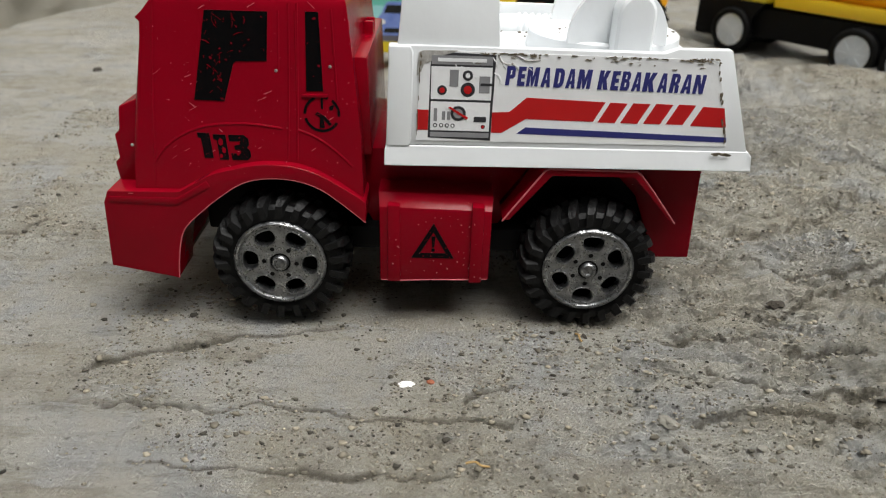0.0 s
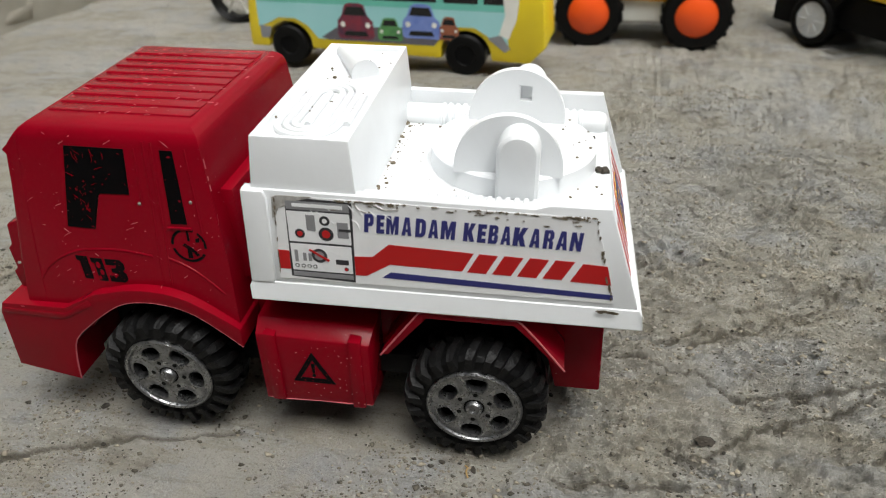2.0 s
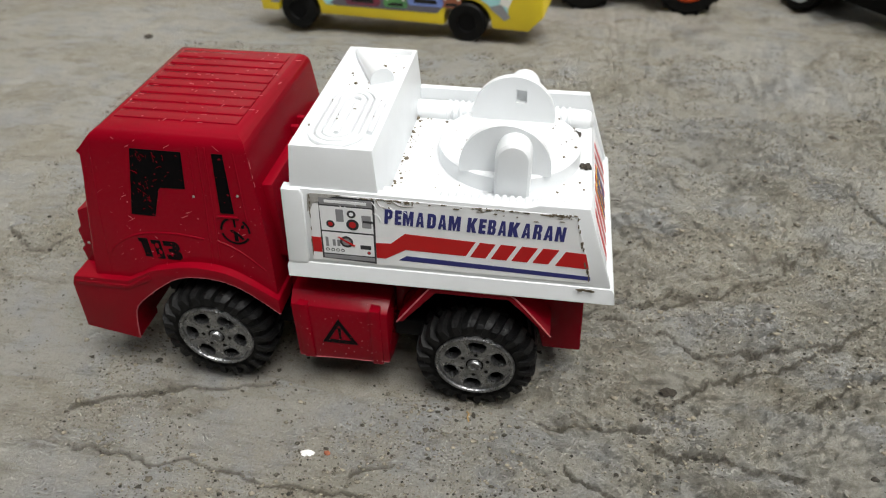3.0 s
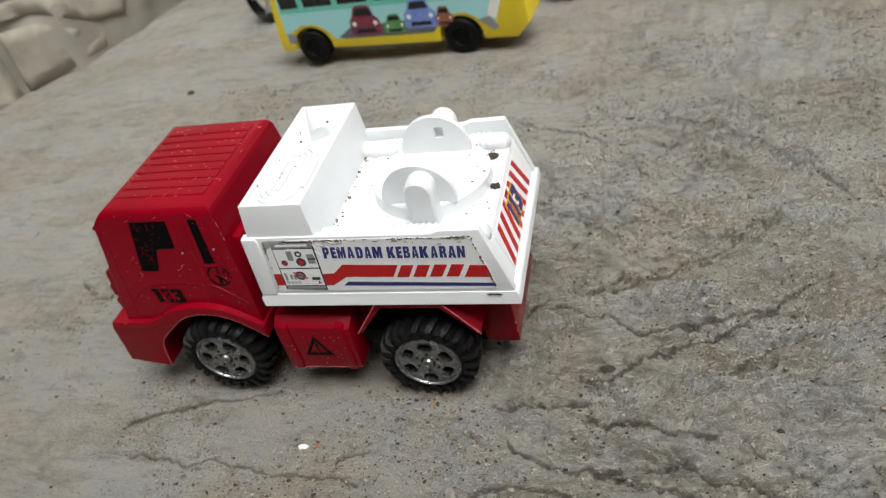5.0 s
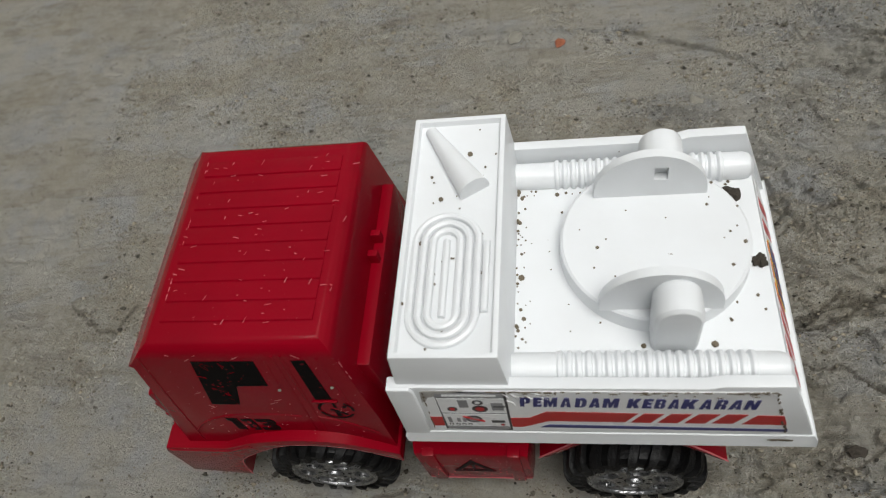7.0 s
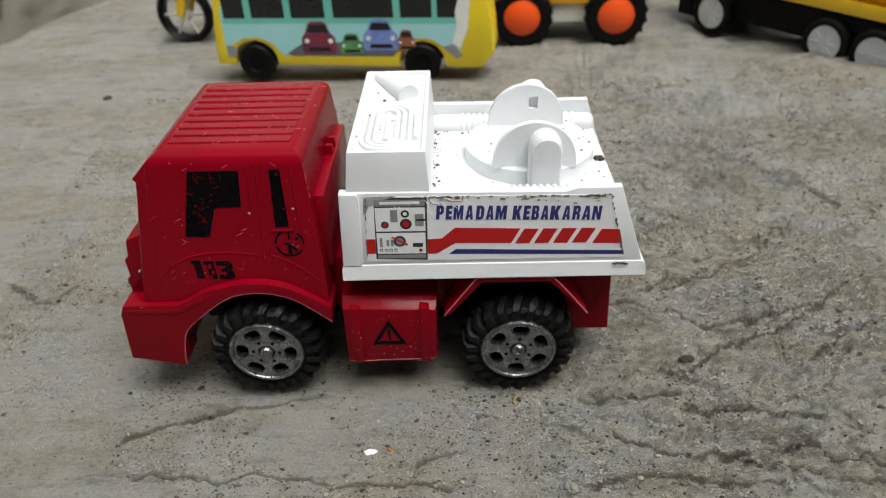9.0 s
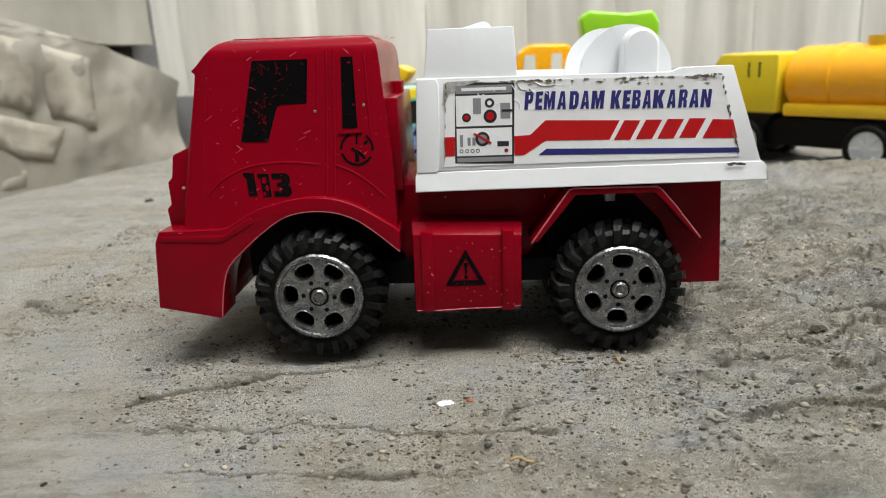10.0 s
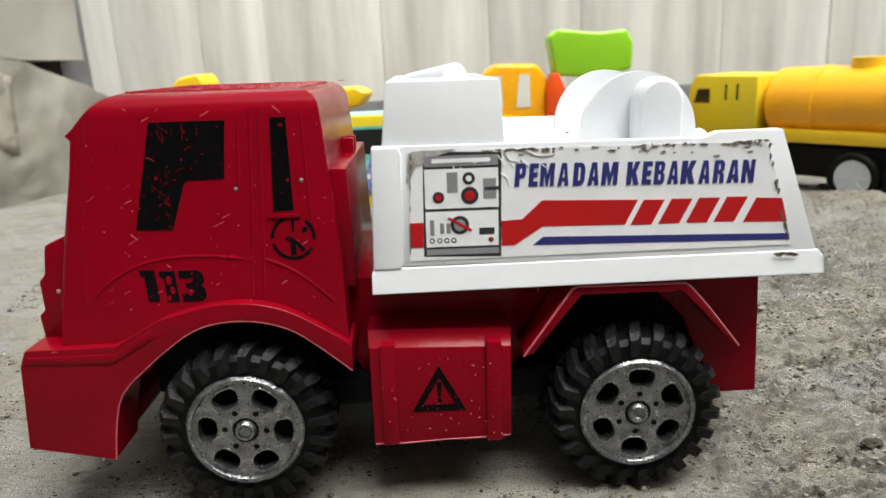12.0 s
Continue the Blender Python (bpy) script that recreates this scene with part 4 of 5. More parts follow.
def build_bed():
    # hull: floor, two side walls and a front wall in white plastic
    hull = part("bed_body", prism([(-11.0, 41), (66.5, 41), (60.4, 58.0), (-10.5, 58.0)], -1, 1, lambda z: bed_width(z) - 0.8, 0.3), WHITE, truck, "white plastic truck bed, dusty")
    flange = prism([(-11.6, 39.0), (67.6, 39.7), (67.1, 43.0), (66.5, 43.9), (-11.2, 43.4), (-11.5, 42.5)], -1, 1, lambda z: 30.4 if z < 40 else 30.45 if z < 43.2 else 29.45)
    part("bed_flange", soften(flange, 0.22, 2, 10), WHITE, truck, crisp=14)
    for s in (-1, 1):
        bm = add_prism(bmesh.new(), [(-11.15, 43.6), (66.3, 43.6), (59.1, 64.9), (48.0, 64.8), (45.5, 63.9), (-10.6, 64.2)], s * 1.0, s * 0.92, bed_width)
        part("bed_side_wall", soften(bm, 0.3, 2, 40), WHITE, truck)
        post = [(-11.2, 43.3), (-6.4, 43.3), (-5.9, 44.4), (-5.6, 62.8), (-6.2, 64.1), (-10.6, 64.1)]
        bm = bmesh.new()
        rings = [[bm.verts.new((x, s * (bed_width(z) + lift), z)) for x, z in post] for lift in (-0.4, 0.55)]
        for j in range(6):
            bm.faces.new((rings[0][j], rings[1][j], rings[1][(j + 1) % 6], rings[0][(j + 1) % 6]))
        bm.faces.new(rings[0])
        bm.faces.new(rings[1][::-1])
        part("bed_corner_post", soften(bm, 0.4, 3, 30), WHITE, truck)
    # cross tank behind the cab with a tray top
    bm = bmesh.new()
    rings = []
    for z, x0, x1, w in ((57.5, -9.2, 12.2, 27.9), (64.6, -8.8, 11.9, 27.6), (74.7, -7.8, 11.2, 27.0), (74.7, -6.7, 10.1, 25.9), (73.4, -6.5, 9.9, 25.7)):
        rings.append([bm.verts.new(p) for p in ((x0, -w, z), (x1, -w, z), (x1, w, z), (x0, w, z))])
    for a, b in zip(rings, rings[1:]):
        for j in range(4):
            bm.faces.new((a[j], a[(j + 1) % 4], b[(j + 1) % 4], b[j]))
    bm.faces.new(rings[0])
    bm.faces.new(rings[-1][::-1])
    part("cross_tank", soften(bm, 0.35), WHITE, truck, "white plastic cross tank with a moulded hose tray")
    part("nozzle", rod((-4.4, 24.0, 74.0), (5.6, 8.0, 74.2), 1.2, 24, 3.2), WHITE, truck)
    for k, (hw, hh) in enumerate(((6.0, 13.4), (4.3, 11.7), (2.6, 10.0))):
        pts = []
        for i in range(49):
            t = 2 * math.pi * i / 48 + math.pi / 2
            cx, cy = hw * math.cos(t), math.copysign(hh - hw, math.sin(t)) + hw * math.sin(t)
            pts.append((0.9 + cx, -10.8 + cy, 73.75))
        part("hose_coil", strip(pts[:-1] + [pts[0]], 0.75, 8), WHITE, truck)
    part("hose_coil", strip([(8.4, -18, 73.75), (8.4, -3.5, 73.75)], 0.7, 8), WHITE, truck)
    part("hose_coil", strip([(0.9, -19, 73.75), (0.9, -3.0, 73.75)], 0.7, 8), WHITE, truck)
    # corrugated hoses along both walls
    for s in (-1, 1):
        bm = bmesh.new()
        prof = [(0.01, 11.0), (3.0, 11.0), (3.0, 20.0)]
        xp = 20.2
        while xp < 53.5:
            prof += [(3.0, xp), (3.3, xp + 0.35), (3.3, xp + 0.95), (2.75, xp + 1.25), (2.75, xp + 1.6)]
            xp += 1.75
        prof += [(3.0, 54.0), (3.0, 58.5), (2.6, 59.8), (1.6, 60.6), (0.01, 60.9)]
        hose = lathe(prof, 24)
        for v in hose.verts:
            x, y, z = v.co
            v.co = (y, s * 22.4 + x, 59.0 + z)
        part("ribbed_hose", hose, WHITE, truck, "white moulded ribbed hose")
    # turntable with two lugs
    disc = lathe([(0.01, 62.4), (17.5, 62.4), (18.0, 62.0), (18.3, 57.5), (0.01, 57.5)], 72)
    for v in disc.verts:
        x, y, z = v.co
        v.co = (39.3 + x, 3.4 + z, y)
    table = part("turntable", disc, WHITE, truck, "round white turntable with two lugs")
    for y, s in ((-10.4, -1), (13.4, 1)):
        outline = [(-11, 62.0)] + [(11 * math.cos(t), 63.4 + 11.4 * math.sin(t)) for t in [math.pi - math.pi * i / 28 for i in range(29)]] + [(11, 62.0)]
        if s > 0:
            hole = [(3.2, 67.6), (3.2, 71.2), (0.6, 71.2), (0.6, 67.6)]
            outline = outline[:15] + [(0.0, 74.78), (0.0, 71.2), (0.6, 71.1), hole[3], hole[0], hole[1], (0.001, 71.202), (0.001, 74.781)] + outline[15:]
        bm = bmesh.new()
        add_prism(bm, [(39.2 + x, z) for x, z in outline], y, y + s * 1.8)
        part("lug", bm, WHITE, table)
        arch = [(-4.2, 57.5), (4.2, 57.5), (4.2, 69.4)] + [(4.2 * math.cos(t), 69.4 + 4.4 * math.sin(t)) for t in [math.pi * i / 16 for i in range(1, 16)]] + [(-4.2, 69.4)]
        bm = add_prism(bmesh.new(), [(41.4 + x, z) for x, z in arch], y + s * 1.6, y + s * 8.4)
        part("knob", soften(bm, 1.6, 3, 60), WHITE, table)
    for x, y, r in ((55.2, 15.8, 2.3), (58.8, -0.2, 1.6)):
        bm = lathe([(0.01, 0.75), (r * 0.45, 0.62), (r * 0.8, 0.38), (r, 0.0)], 22)
        for v in bm.verts:
            px, py, pz = v.co
            k = 1 + 0.45 * noise.noise((px * 0.9, pz * 0.9, x)) + 0.25 * noise.noise((px * 2.3, pz * 2.3, x))
            v.co = (x + px * k, y + pz * k, 58.05 + max(0.0, py + 0.7 * noise.noise((px * 1.7, pz * 1.7, x + 5))))
        part("screw_hole", bm, CLOD, truck, "dirt-filled screw hole")
    # big side sticker
    outline = [(-4.9, 44.6), (61.4, 45.0), (60.8, 49), (56.9, 61.6), (55.4, 63.0), (0.0, 63.3), (-4.0, 62.9)]
    sticker = patch(outline, bed_side, 0.16, PAPER, "side_sticker", truck, "white printed sticker with worn dirty edges", 0.14)
    L = 0.22
    patch([(-4.7, 51.2), (-2.3, 51.2), (-2.4, 46.9), (-4.75, 46.9)], bed_side, L, RED_INK, "red_stripe", sticker)
    patch([(11.0, 51.0), (14.6, 51.2), (18.0, 54.3), (34.5, 53.8), (32.3, 49.6), (18.1, 49.8), (13.2, 46.7), (11.0, 46.7)], bed_side, L, RED_INK, "red_stripe", sticker)
    for x in (35.5, 40.3, 45.1, 49.9):
        patch([(x, 53.75), (x + 3.6, 53.65), (x + 1.4, 49.45), (x - 2.2, 49.5)], bed_side, L, RED_INK, "red_stripe", sticker)
    patch([(55.0, 53.4), (59.5, 53.2), (60.6, 49.1), (52.9, 49.3)], bed_side, L, RED_INK, "red_stripe", sticker)
    patch([(18.2, 48.0), (61.1, 47.0), (61.3, 45.9), (16.4, 46.6)], bed_side, L, BLUE_INK, "blue_stripe", sticker)
    spans = (("P", 90, 155), ("E", 165, 221), ("M", 224, 307), ("A", 318, 386), ("D", 400, 470), ("A", 478, 546), ("M", 552, 645), ("K", 685, 760),
             ("E", 768, 826), ("B", 832, 896), ("A", 905, 971), ("K", 976, 1060), ("A", 1072, 1140), ("R", 1150, 1216), ("A", 1225, 1297), ("N", 1303, 1378))
    for ch, lo, hi in spans:
        x0, x1 = 13.3 + (lo - 90) * 0.032, 13.3 + (hi - 98) * 0.032
        def slanted(shape):
            return [(x0 + px * (x1 - x0) + 0.3 * pz, 56.75 - 0.018 * (x0 - 13.3) + 3.9 * pz) for px, pz in shape]
        outer, *counters = GLYPHS[ch]
        letter = patch(slanted(outer), bed_side, 0.26, BLUE_INK, "letter", sticker, "bold dark blue printed letter")
        for hole in counters:
            patch(slanted(hole), bed_side, 0.31, PAPER, "letter_counter", letter)
    # printed pump panel
    panel = patch([(-2.4, 45.3), (10.9, 44.9), (11.2, 62.7), (-2.0, 63.2)], bed_side, 0.20, LINE_INK, "pump_panel", sticker, "printed grey pump control panel")
    def quad(x0, x1, z0, z1, mat, lift, name="panel_mark"):
        patch([(x0, z0), (x1, z0), (x1, z1), (x0, z1)], bed_side, lift, mat, name, sticker)
    quad(-1.9, 10.5, 46.9, 53.0, PAPER, 0.26, "panel_field")
    quad(-1.9, 10.6, 53.5, 60.2, PAPER, 0.26, "panel_field")
    quad(-1.9, 10.6, 60.6, 62.4, GREY_INK, 0.26, "panel_field")
    quad(-1.9, 10.5, 45.5, 46.5, GREY_INK, 0.26, "panel_field")
    quad(-0.6, 9.3, 61.2, 61.9, PAPER, 0.32, "panel_bar")
    quad(1.9, 3.7, 56.2, 59.6, GREY_INK, 0.32)
    quad(8.0, 10.2, 55.0, 58.4, GREY_INK, 0.32)
    quad(8.3, 10.6, 56.5, 57.0, LINE_INK, 0.37)
    quad(7.2, 9.8, 48.9, 50.0, LINE_INK, 0.32)
    for x in (-0.9, 0.8, 1.9):
        quad(x - 0.3, x + 0.4, 49.2 if x > 0 else 48.9, 51.0 if x > 0 else 51.6, GREY_INK, 0.32)
    for x, z, r0, r1, mat in ((0.4, 55.4, 1.0, 0.55, RED_INK), (5.7, 55.6, 1.5, 0.85, RED_INK), (5.6, 58.5, 1.05, 0.5, PAPER), (3.9, 50.6, 1.6, 1.0, GREY_INK), (9.2, 47.9, 0.45, 0.3, RED_INK),
                              (-0.9, 48.0, 0.45, 0.25, PAPER), (0.4, 48.0, 0.45, 0.25, PAPER), (1.6, 48.0, 0.45, 0.25, PAPER), (2.8, 48.0, 0.45, 0.25, PAPER)):
        patch(circle(x, z, r0, 20), bed_side, 0.32, LINE_INK, "dial", sticker)
        patch(circle(x, z, r1, 20), bed_side, 0.37, mat, "dial_face", sticker)
    patch([(1.8, 51.8), (2.2, 52.0), (6.0, 49.8), (5.7, 49.4)], bed_side, 0.42, RED_INK, "pointer", sticker)
    # torn and curled corner of the sticker
    patch([(-4.9, 58.2), (-4.5, 62.9), (-3.6, 63.3), (3.6, 63.45), (2.2, 62.9), (-0.6, 62.2), (-2.2, 61.0), (-3.4, 60.6), (-4.0, 59.0)], bed_side, 0.25, SOILED, "torn_corner", sticker, "torn grey corner of sticker paper")
    for line in ([(11.6, 62.8), (12.4, 61.4), (14.0, 60.9)], [(15.0, 62.9), (17.4, 61.8), (20.2, 62.0)]):
        part("crease", strip(smooth_line([bed_side(x, z, 0.18) for x, z in line]), 0.15, 6), SOILED, sticker)
    # dirt caught along the sticker's edge
    dr = random.Random(3)
    for i in range(110):
        x = dr.choice((dr.gauss(14, 4), dr.uniform(6, 57), dr.gauss(40, 5), dr.gauss(53, 3)))
        x = min(57, max(5, x))
        z = 63.15 - abs(dr.gauss(0, 0.35)) - (abs(dr.gauss(0, 1.2)) if dr.random() < 0.15 else 0)
        w, h = dr.uniform(0.1, 0.9), dr.uniform(0.06, 0.26)
        patch([(x + w * math.cos(t) * dr.uniform(0.5, 1), z + h * math.sin(t) * dr.uniform(0.4, 1)) for t in [2 * math.pi * k / 9 for k in range(9)]], bed_side, 0.3, DIRT, "dirt_stain", sticker)
    for i in range(14):
        x, z = dr.uniform(-3, 20), dr.uniform(58.5, 63)
        d, t = dr.uniform(0.8, 2.6), dr.uniform(0.5, 1.4)
        part("crease", strip([bed_side(x, z, 0.12), bed_side(x + d * 0.5 * math.cos(t) + 0.2, z - d * 0.5 * math.sin(t), 0.2), bed_side(x + d * math.cos(t), z - d * math.sin(t), 0.12)], 0.13, 6), PAPER, sticker)
    for i in range(18):
        z = dr.uniform(44.8, 62.5)
        x = -4.85 + (z - 45) * 0.045 + dr.uniform(-0.12, 0.12)
        patch([(x + 0.14 * math.cos(t) * dr.uniform(0.5, 1), z + dr.uniform(0.3, 0.9) * math.sin(t)) for t in [2 * math.pi * k / 7 for k in range(7)]], bed_side, 0.3, DIRT, "dirt_stain", sticker)
    for i in range(16):
        z = dr.uniform(46, 62.5)
        x = 61.2 - (z - 45) * 0.26 + dr.uniform(-0.3, 0.2)
        patch([(x + 0.25 * math.cos(t) * dr.uniform(0.5, 1), z + 0.5 * math.sin(t)) for t in [2 * math.pi * k / 7 for k in range(7)]], bed_side, 0.3, DIRT, "dirt_stain", sticker)
    for i in range(12):
        x, z = 60.5 + dr.uniform(-2.6, 2.2), 43.4 + dr.uniform(-0.15, 0.25)
        patch([(x + dr.uniform(0.4, 1.2) * math.cos(t), z + 0.22 * math.sin(t)) for t in [2 * math.pi * k / 8 for k in range(8)]], bed_side, 0.95, DIRT, "dirt_stain", truck)
    # tailgate sticker
    def tail(y, k, lift):
        z = 42.0 + k
        return (66.3 - (z - 42.0) * 0.365 + lift, y, z)
    gate = patch([(-21.5, 3.0), (21.5, 3.0), (21.0, 14.2), (-21.0, 14.2)], tail, 0.15, PAPER, "tailgate_sticker", truck, "red and white striped tailgate sticker")
    for i in range(8):
        y = -20.6 + i * 5.4
        d = 3.4 if i < 4 else -3.4
        patch([(max(-21, min(21, y + a)), k) for a, k in ((0, 3.2), (2.7, 3.2), (2.7 + d, 14.0), (d, 14.0))], tail, 0.22, RED_INK, "red_stripe", gate)
    for digit, y, wide in (("1", -5.6, 2.5), ("1", -1.9, 2.5), ("3", 1.8, 4.6)):
        for mat, rim, lift, name, label in ((YELLOW_INK, 0.45, 0.30, "tail_digit_edge", "yellow edge of a digit"), (BLUE_INK, 0.0, 0.38, "tail_digit", "dark blue digit")):
            patch([(y - rim + (wide + 2 * rim) * px + 0.8 * pz, 4.8 - rim + (7.4 + 2 * rim) * pz) for px, pz in GLYPHS[digit][0]], tail, lift, mat, name, gate, label)
    # crumbs of dirt on the white plastic
    for i in range(150):
        spot = dr.random()
        if spot < 0.35:
            x, y, z = dr.uniform(-7, 9.6), dr.uniform(-25, 25), 73.6
        elif spot < 0.6:
            x, y, z = 12.2 + abs(dr.gauss(0, 1.2)), dr.uniform(-20, 20), 58.0
        elif spot < 0.8:
            x, y, z = dr.uniform(12, 58), 18.6 + dr.uniform(-0.8, 0.6), 58.0
        else:
            x, y, z = dr.uniform(13, 59), dr.uniform(-18, 18), 58.0
            if math.hypot(x - 39.3, y - 3.4) < 18:
                z = 62.4
        r = min(0.75, 0.16 * math.exp(abs(dr.gauss(0, 0.7))))
        bm = bmesh.new()
        bmesh.ops.create_icosphere(bm, subdivisions=1, radius=r, matrix=Matrix.Translation((x, y, z + r * 0.3)))
        for v in bm.verts:
            v.co.z = z + (v.co.z - z) * 0.6
        part("dirt_crumb", bm, DIRT, truck)


build_cab()
build_scuffs()
build_chassis()
build_wheels()
build_bed()


# ---- the other toys ----
def simple_wheel(parent, x, y, z, r, width, hub_r, hub_mat, dome=0.0, tread=0):
    s = -1
    tyre = lathe([(hub_r, 0.8), (hub_r + 0.4, 0), (r * 0.9, 0), (r, r * 0.08), (r, width - r * 0.08), (r * 0.9, width), (hub_r, width)], 40, True)
    w = part("wheel", tyre, RUBBER, parent, "", pose(x / 1000, y / 1000, z / 1000))
    hub = lathe([(0.01, 0.9 - dome), (hub_r * 0.35, 0.9 - dome * 0.95), (hub_r * 0.7, 0.9 - dome * 0.6), (hub_r, 0.9), (hub_r, width * 0.9), (0.01, width * 0.9)], 32)
    part("hub", hub, hub_mat, w)
    for k in range(tread):
        t = 2 * math.pi * k / tread
        b = box(-1.2, 1.2, 0.3, width - 0.3, r - 0.6, r + 0.9, 0.2)
        part("tread_block", b, RUBBER, w, "", pose(0, 0, 0, 0, math.degrees(t), 0))
    return w


def build_bus():
    bus = root("toy_bus", look((-0.100, 0.269, -0.0015), (-0.100 - 0.012, 0.269 - 0.100, -0.0015)) @ pose(0, 0, 0, -90, 0, 0) @ pose(0, 0, 0, 0, 0, 180),
               "yellow and teal toy bus with printed side sticker", "toy bus")
    bus.matrix_basis = pose(-0.100, 0.269, -0.002, 0, 0, math.degrees(math.atan2(-0.012, 0.100)))
    outline = [(-24, 9), (-13, 9), (-12.5, 12)] + [(13.5 * math.cos(t), 11 + 12.5 * math.sin(t)) for t in [math.pi - math.pi * i / 14 for i in range(1, 14)]] + [(13.5, 9), (88, 8)]
    outline += [(101 + 13.5 * math.cos(t), 10.5 + 12.5 * math.sin(t)) for t in [math.pi - math.pi * i / 14 for i in range(1, 14)]]
    outline += [(115, 8), (135, 7.5), (143, 16), (142, 30), (139, 52), (135, 56), (-14, 58), (-19, 54), (-22, 36), (-24, 18)]
    part("body", prism(outline, 0, 32, bevel=1.2, least=40), LEMON, bus, "yellow plastic bus body")
    def face(x, z, lift):
        return (x, -lift, z)
    panel = patch([(-17.5, 20), (-12, 22), (-5, 25.5), (5, 25.5), (12, 22), (18, 15), (84, 14.5), (91, 22), (97, 25), (106, 25), (113, 21), (122, 13), (124, 16), (122, 30), (126, 51), (-13, 52), (-17, 40)],
                  face, 0.15, AQUA, "side_sticker", bus, "teal sticker with black windows and printed cars")
    patch([(-16.5, 34), (126, 33.5), (127, 51.5), (-13, 51.5)], face, 0.22, TEAL, "window_band", panel)
    for x0, x1 in ((-15, -2), (2, 22), (26, 46), (51, 86), (90, 108), (111, 124)):
        patch([(x0, 37), (x1, 37), (x1, 50), (x0, 50)], face, 0.3, GLASS_INK, "window", panel)
    patch([(24, 14.8), (84, 14.6), (91, 22), (86, 24), (30, 22), (20, 16)], face, 0.22, ROAD_INK, "printed_road", panel)
    for x0, w, h, mat in ((30, 21, 19, CAR_RED), (53, 14, 12, CAR_GREEN), (67, 21, 18, CAR_BLUE), (87, 11, 12, BRICK)):
        z0 = 16.0 if x0 < 60 else 18.0
        def at(points):
            return [(x0 + w * u, z0 + h * v) for u, v in points]
        car = patch(at([(0.0, 0.1), (0.06, 0.0), (0.94, 0.0), (1.0, 0.1), (0.98, 0.5), (0.84, 0.66), (0.76, 0.95), (0.64, 1.0), (0.34, 1.0), (0.24, 0.94), (0.14, 0.66), (0.02, 0.5)]), face, 0.3, mat, "printed_car", panel)
        patch(at([(0.2, 0.66), (0.8, 0.66), (0.72, 0.9), (0.28, 0.9)]), face, 0.36, GLASS_INK, "printed_windscreen", car)
        patch(at([(0.16, 0.08), (0.84, 0.08), (0.78, 0.22), (0.22, 0.22)]), face, 0.36, GLASS_INK, "printed_grille", car)
        for u in (0.16, 0.84):
            patch([(x0 + w * u + px, z0 + h * 0.4 + pz) for px, pz in circle(0, 0, w * 0.07, 10)], face, 0.36, PALE, "printed_headlight", car)
    patch([(-17, 14), (-12, 14), (-10, 20), (-17, 21)], face, 0.2, GREY_INK, "skirt_print", bus)
    patch([(113, 20), (122, 13), (125, 15), (120, 22)], face, 0.2, GREY_INK, "skirt_print", bus)
    patch([(119, 22), (124, 20), (128, 30), (130, 48), (124, 50), (121, 40), (122, 32)], face, 0.36, PALE, "torn_patch", panel, "torn white patch of sticker backing")
    part("roof_panel", box(-8, 130, 5, 27, 56, 57.6, 0.5), AQUA, bus)
    for x in (0, 101):
        for y in (-1.0, 24.0):
            simple_wheel(bus, x, y, 10.6, 10.8, 9, 5, DARK)


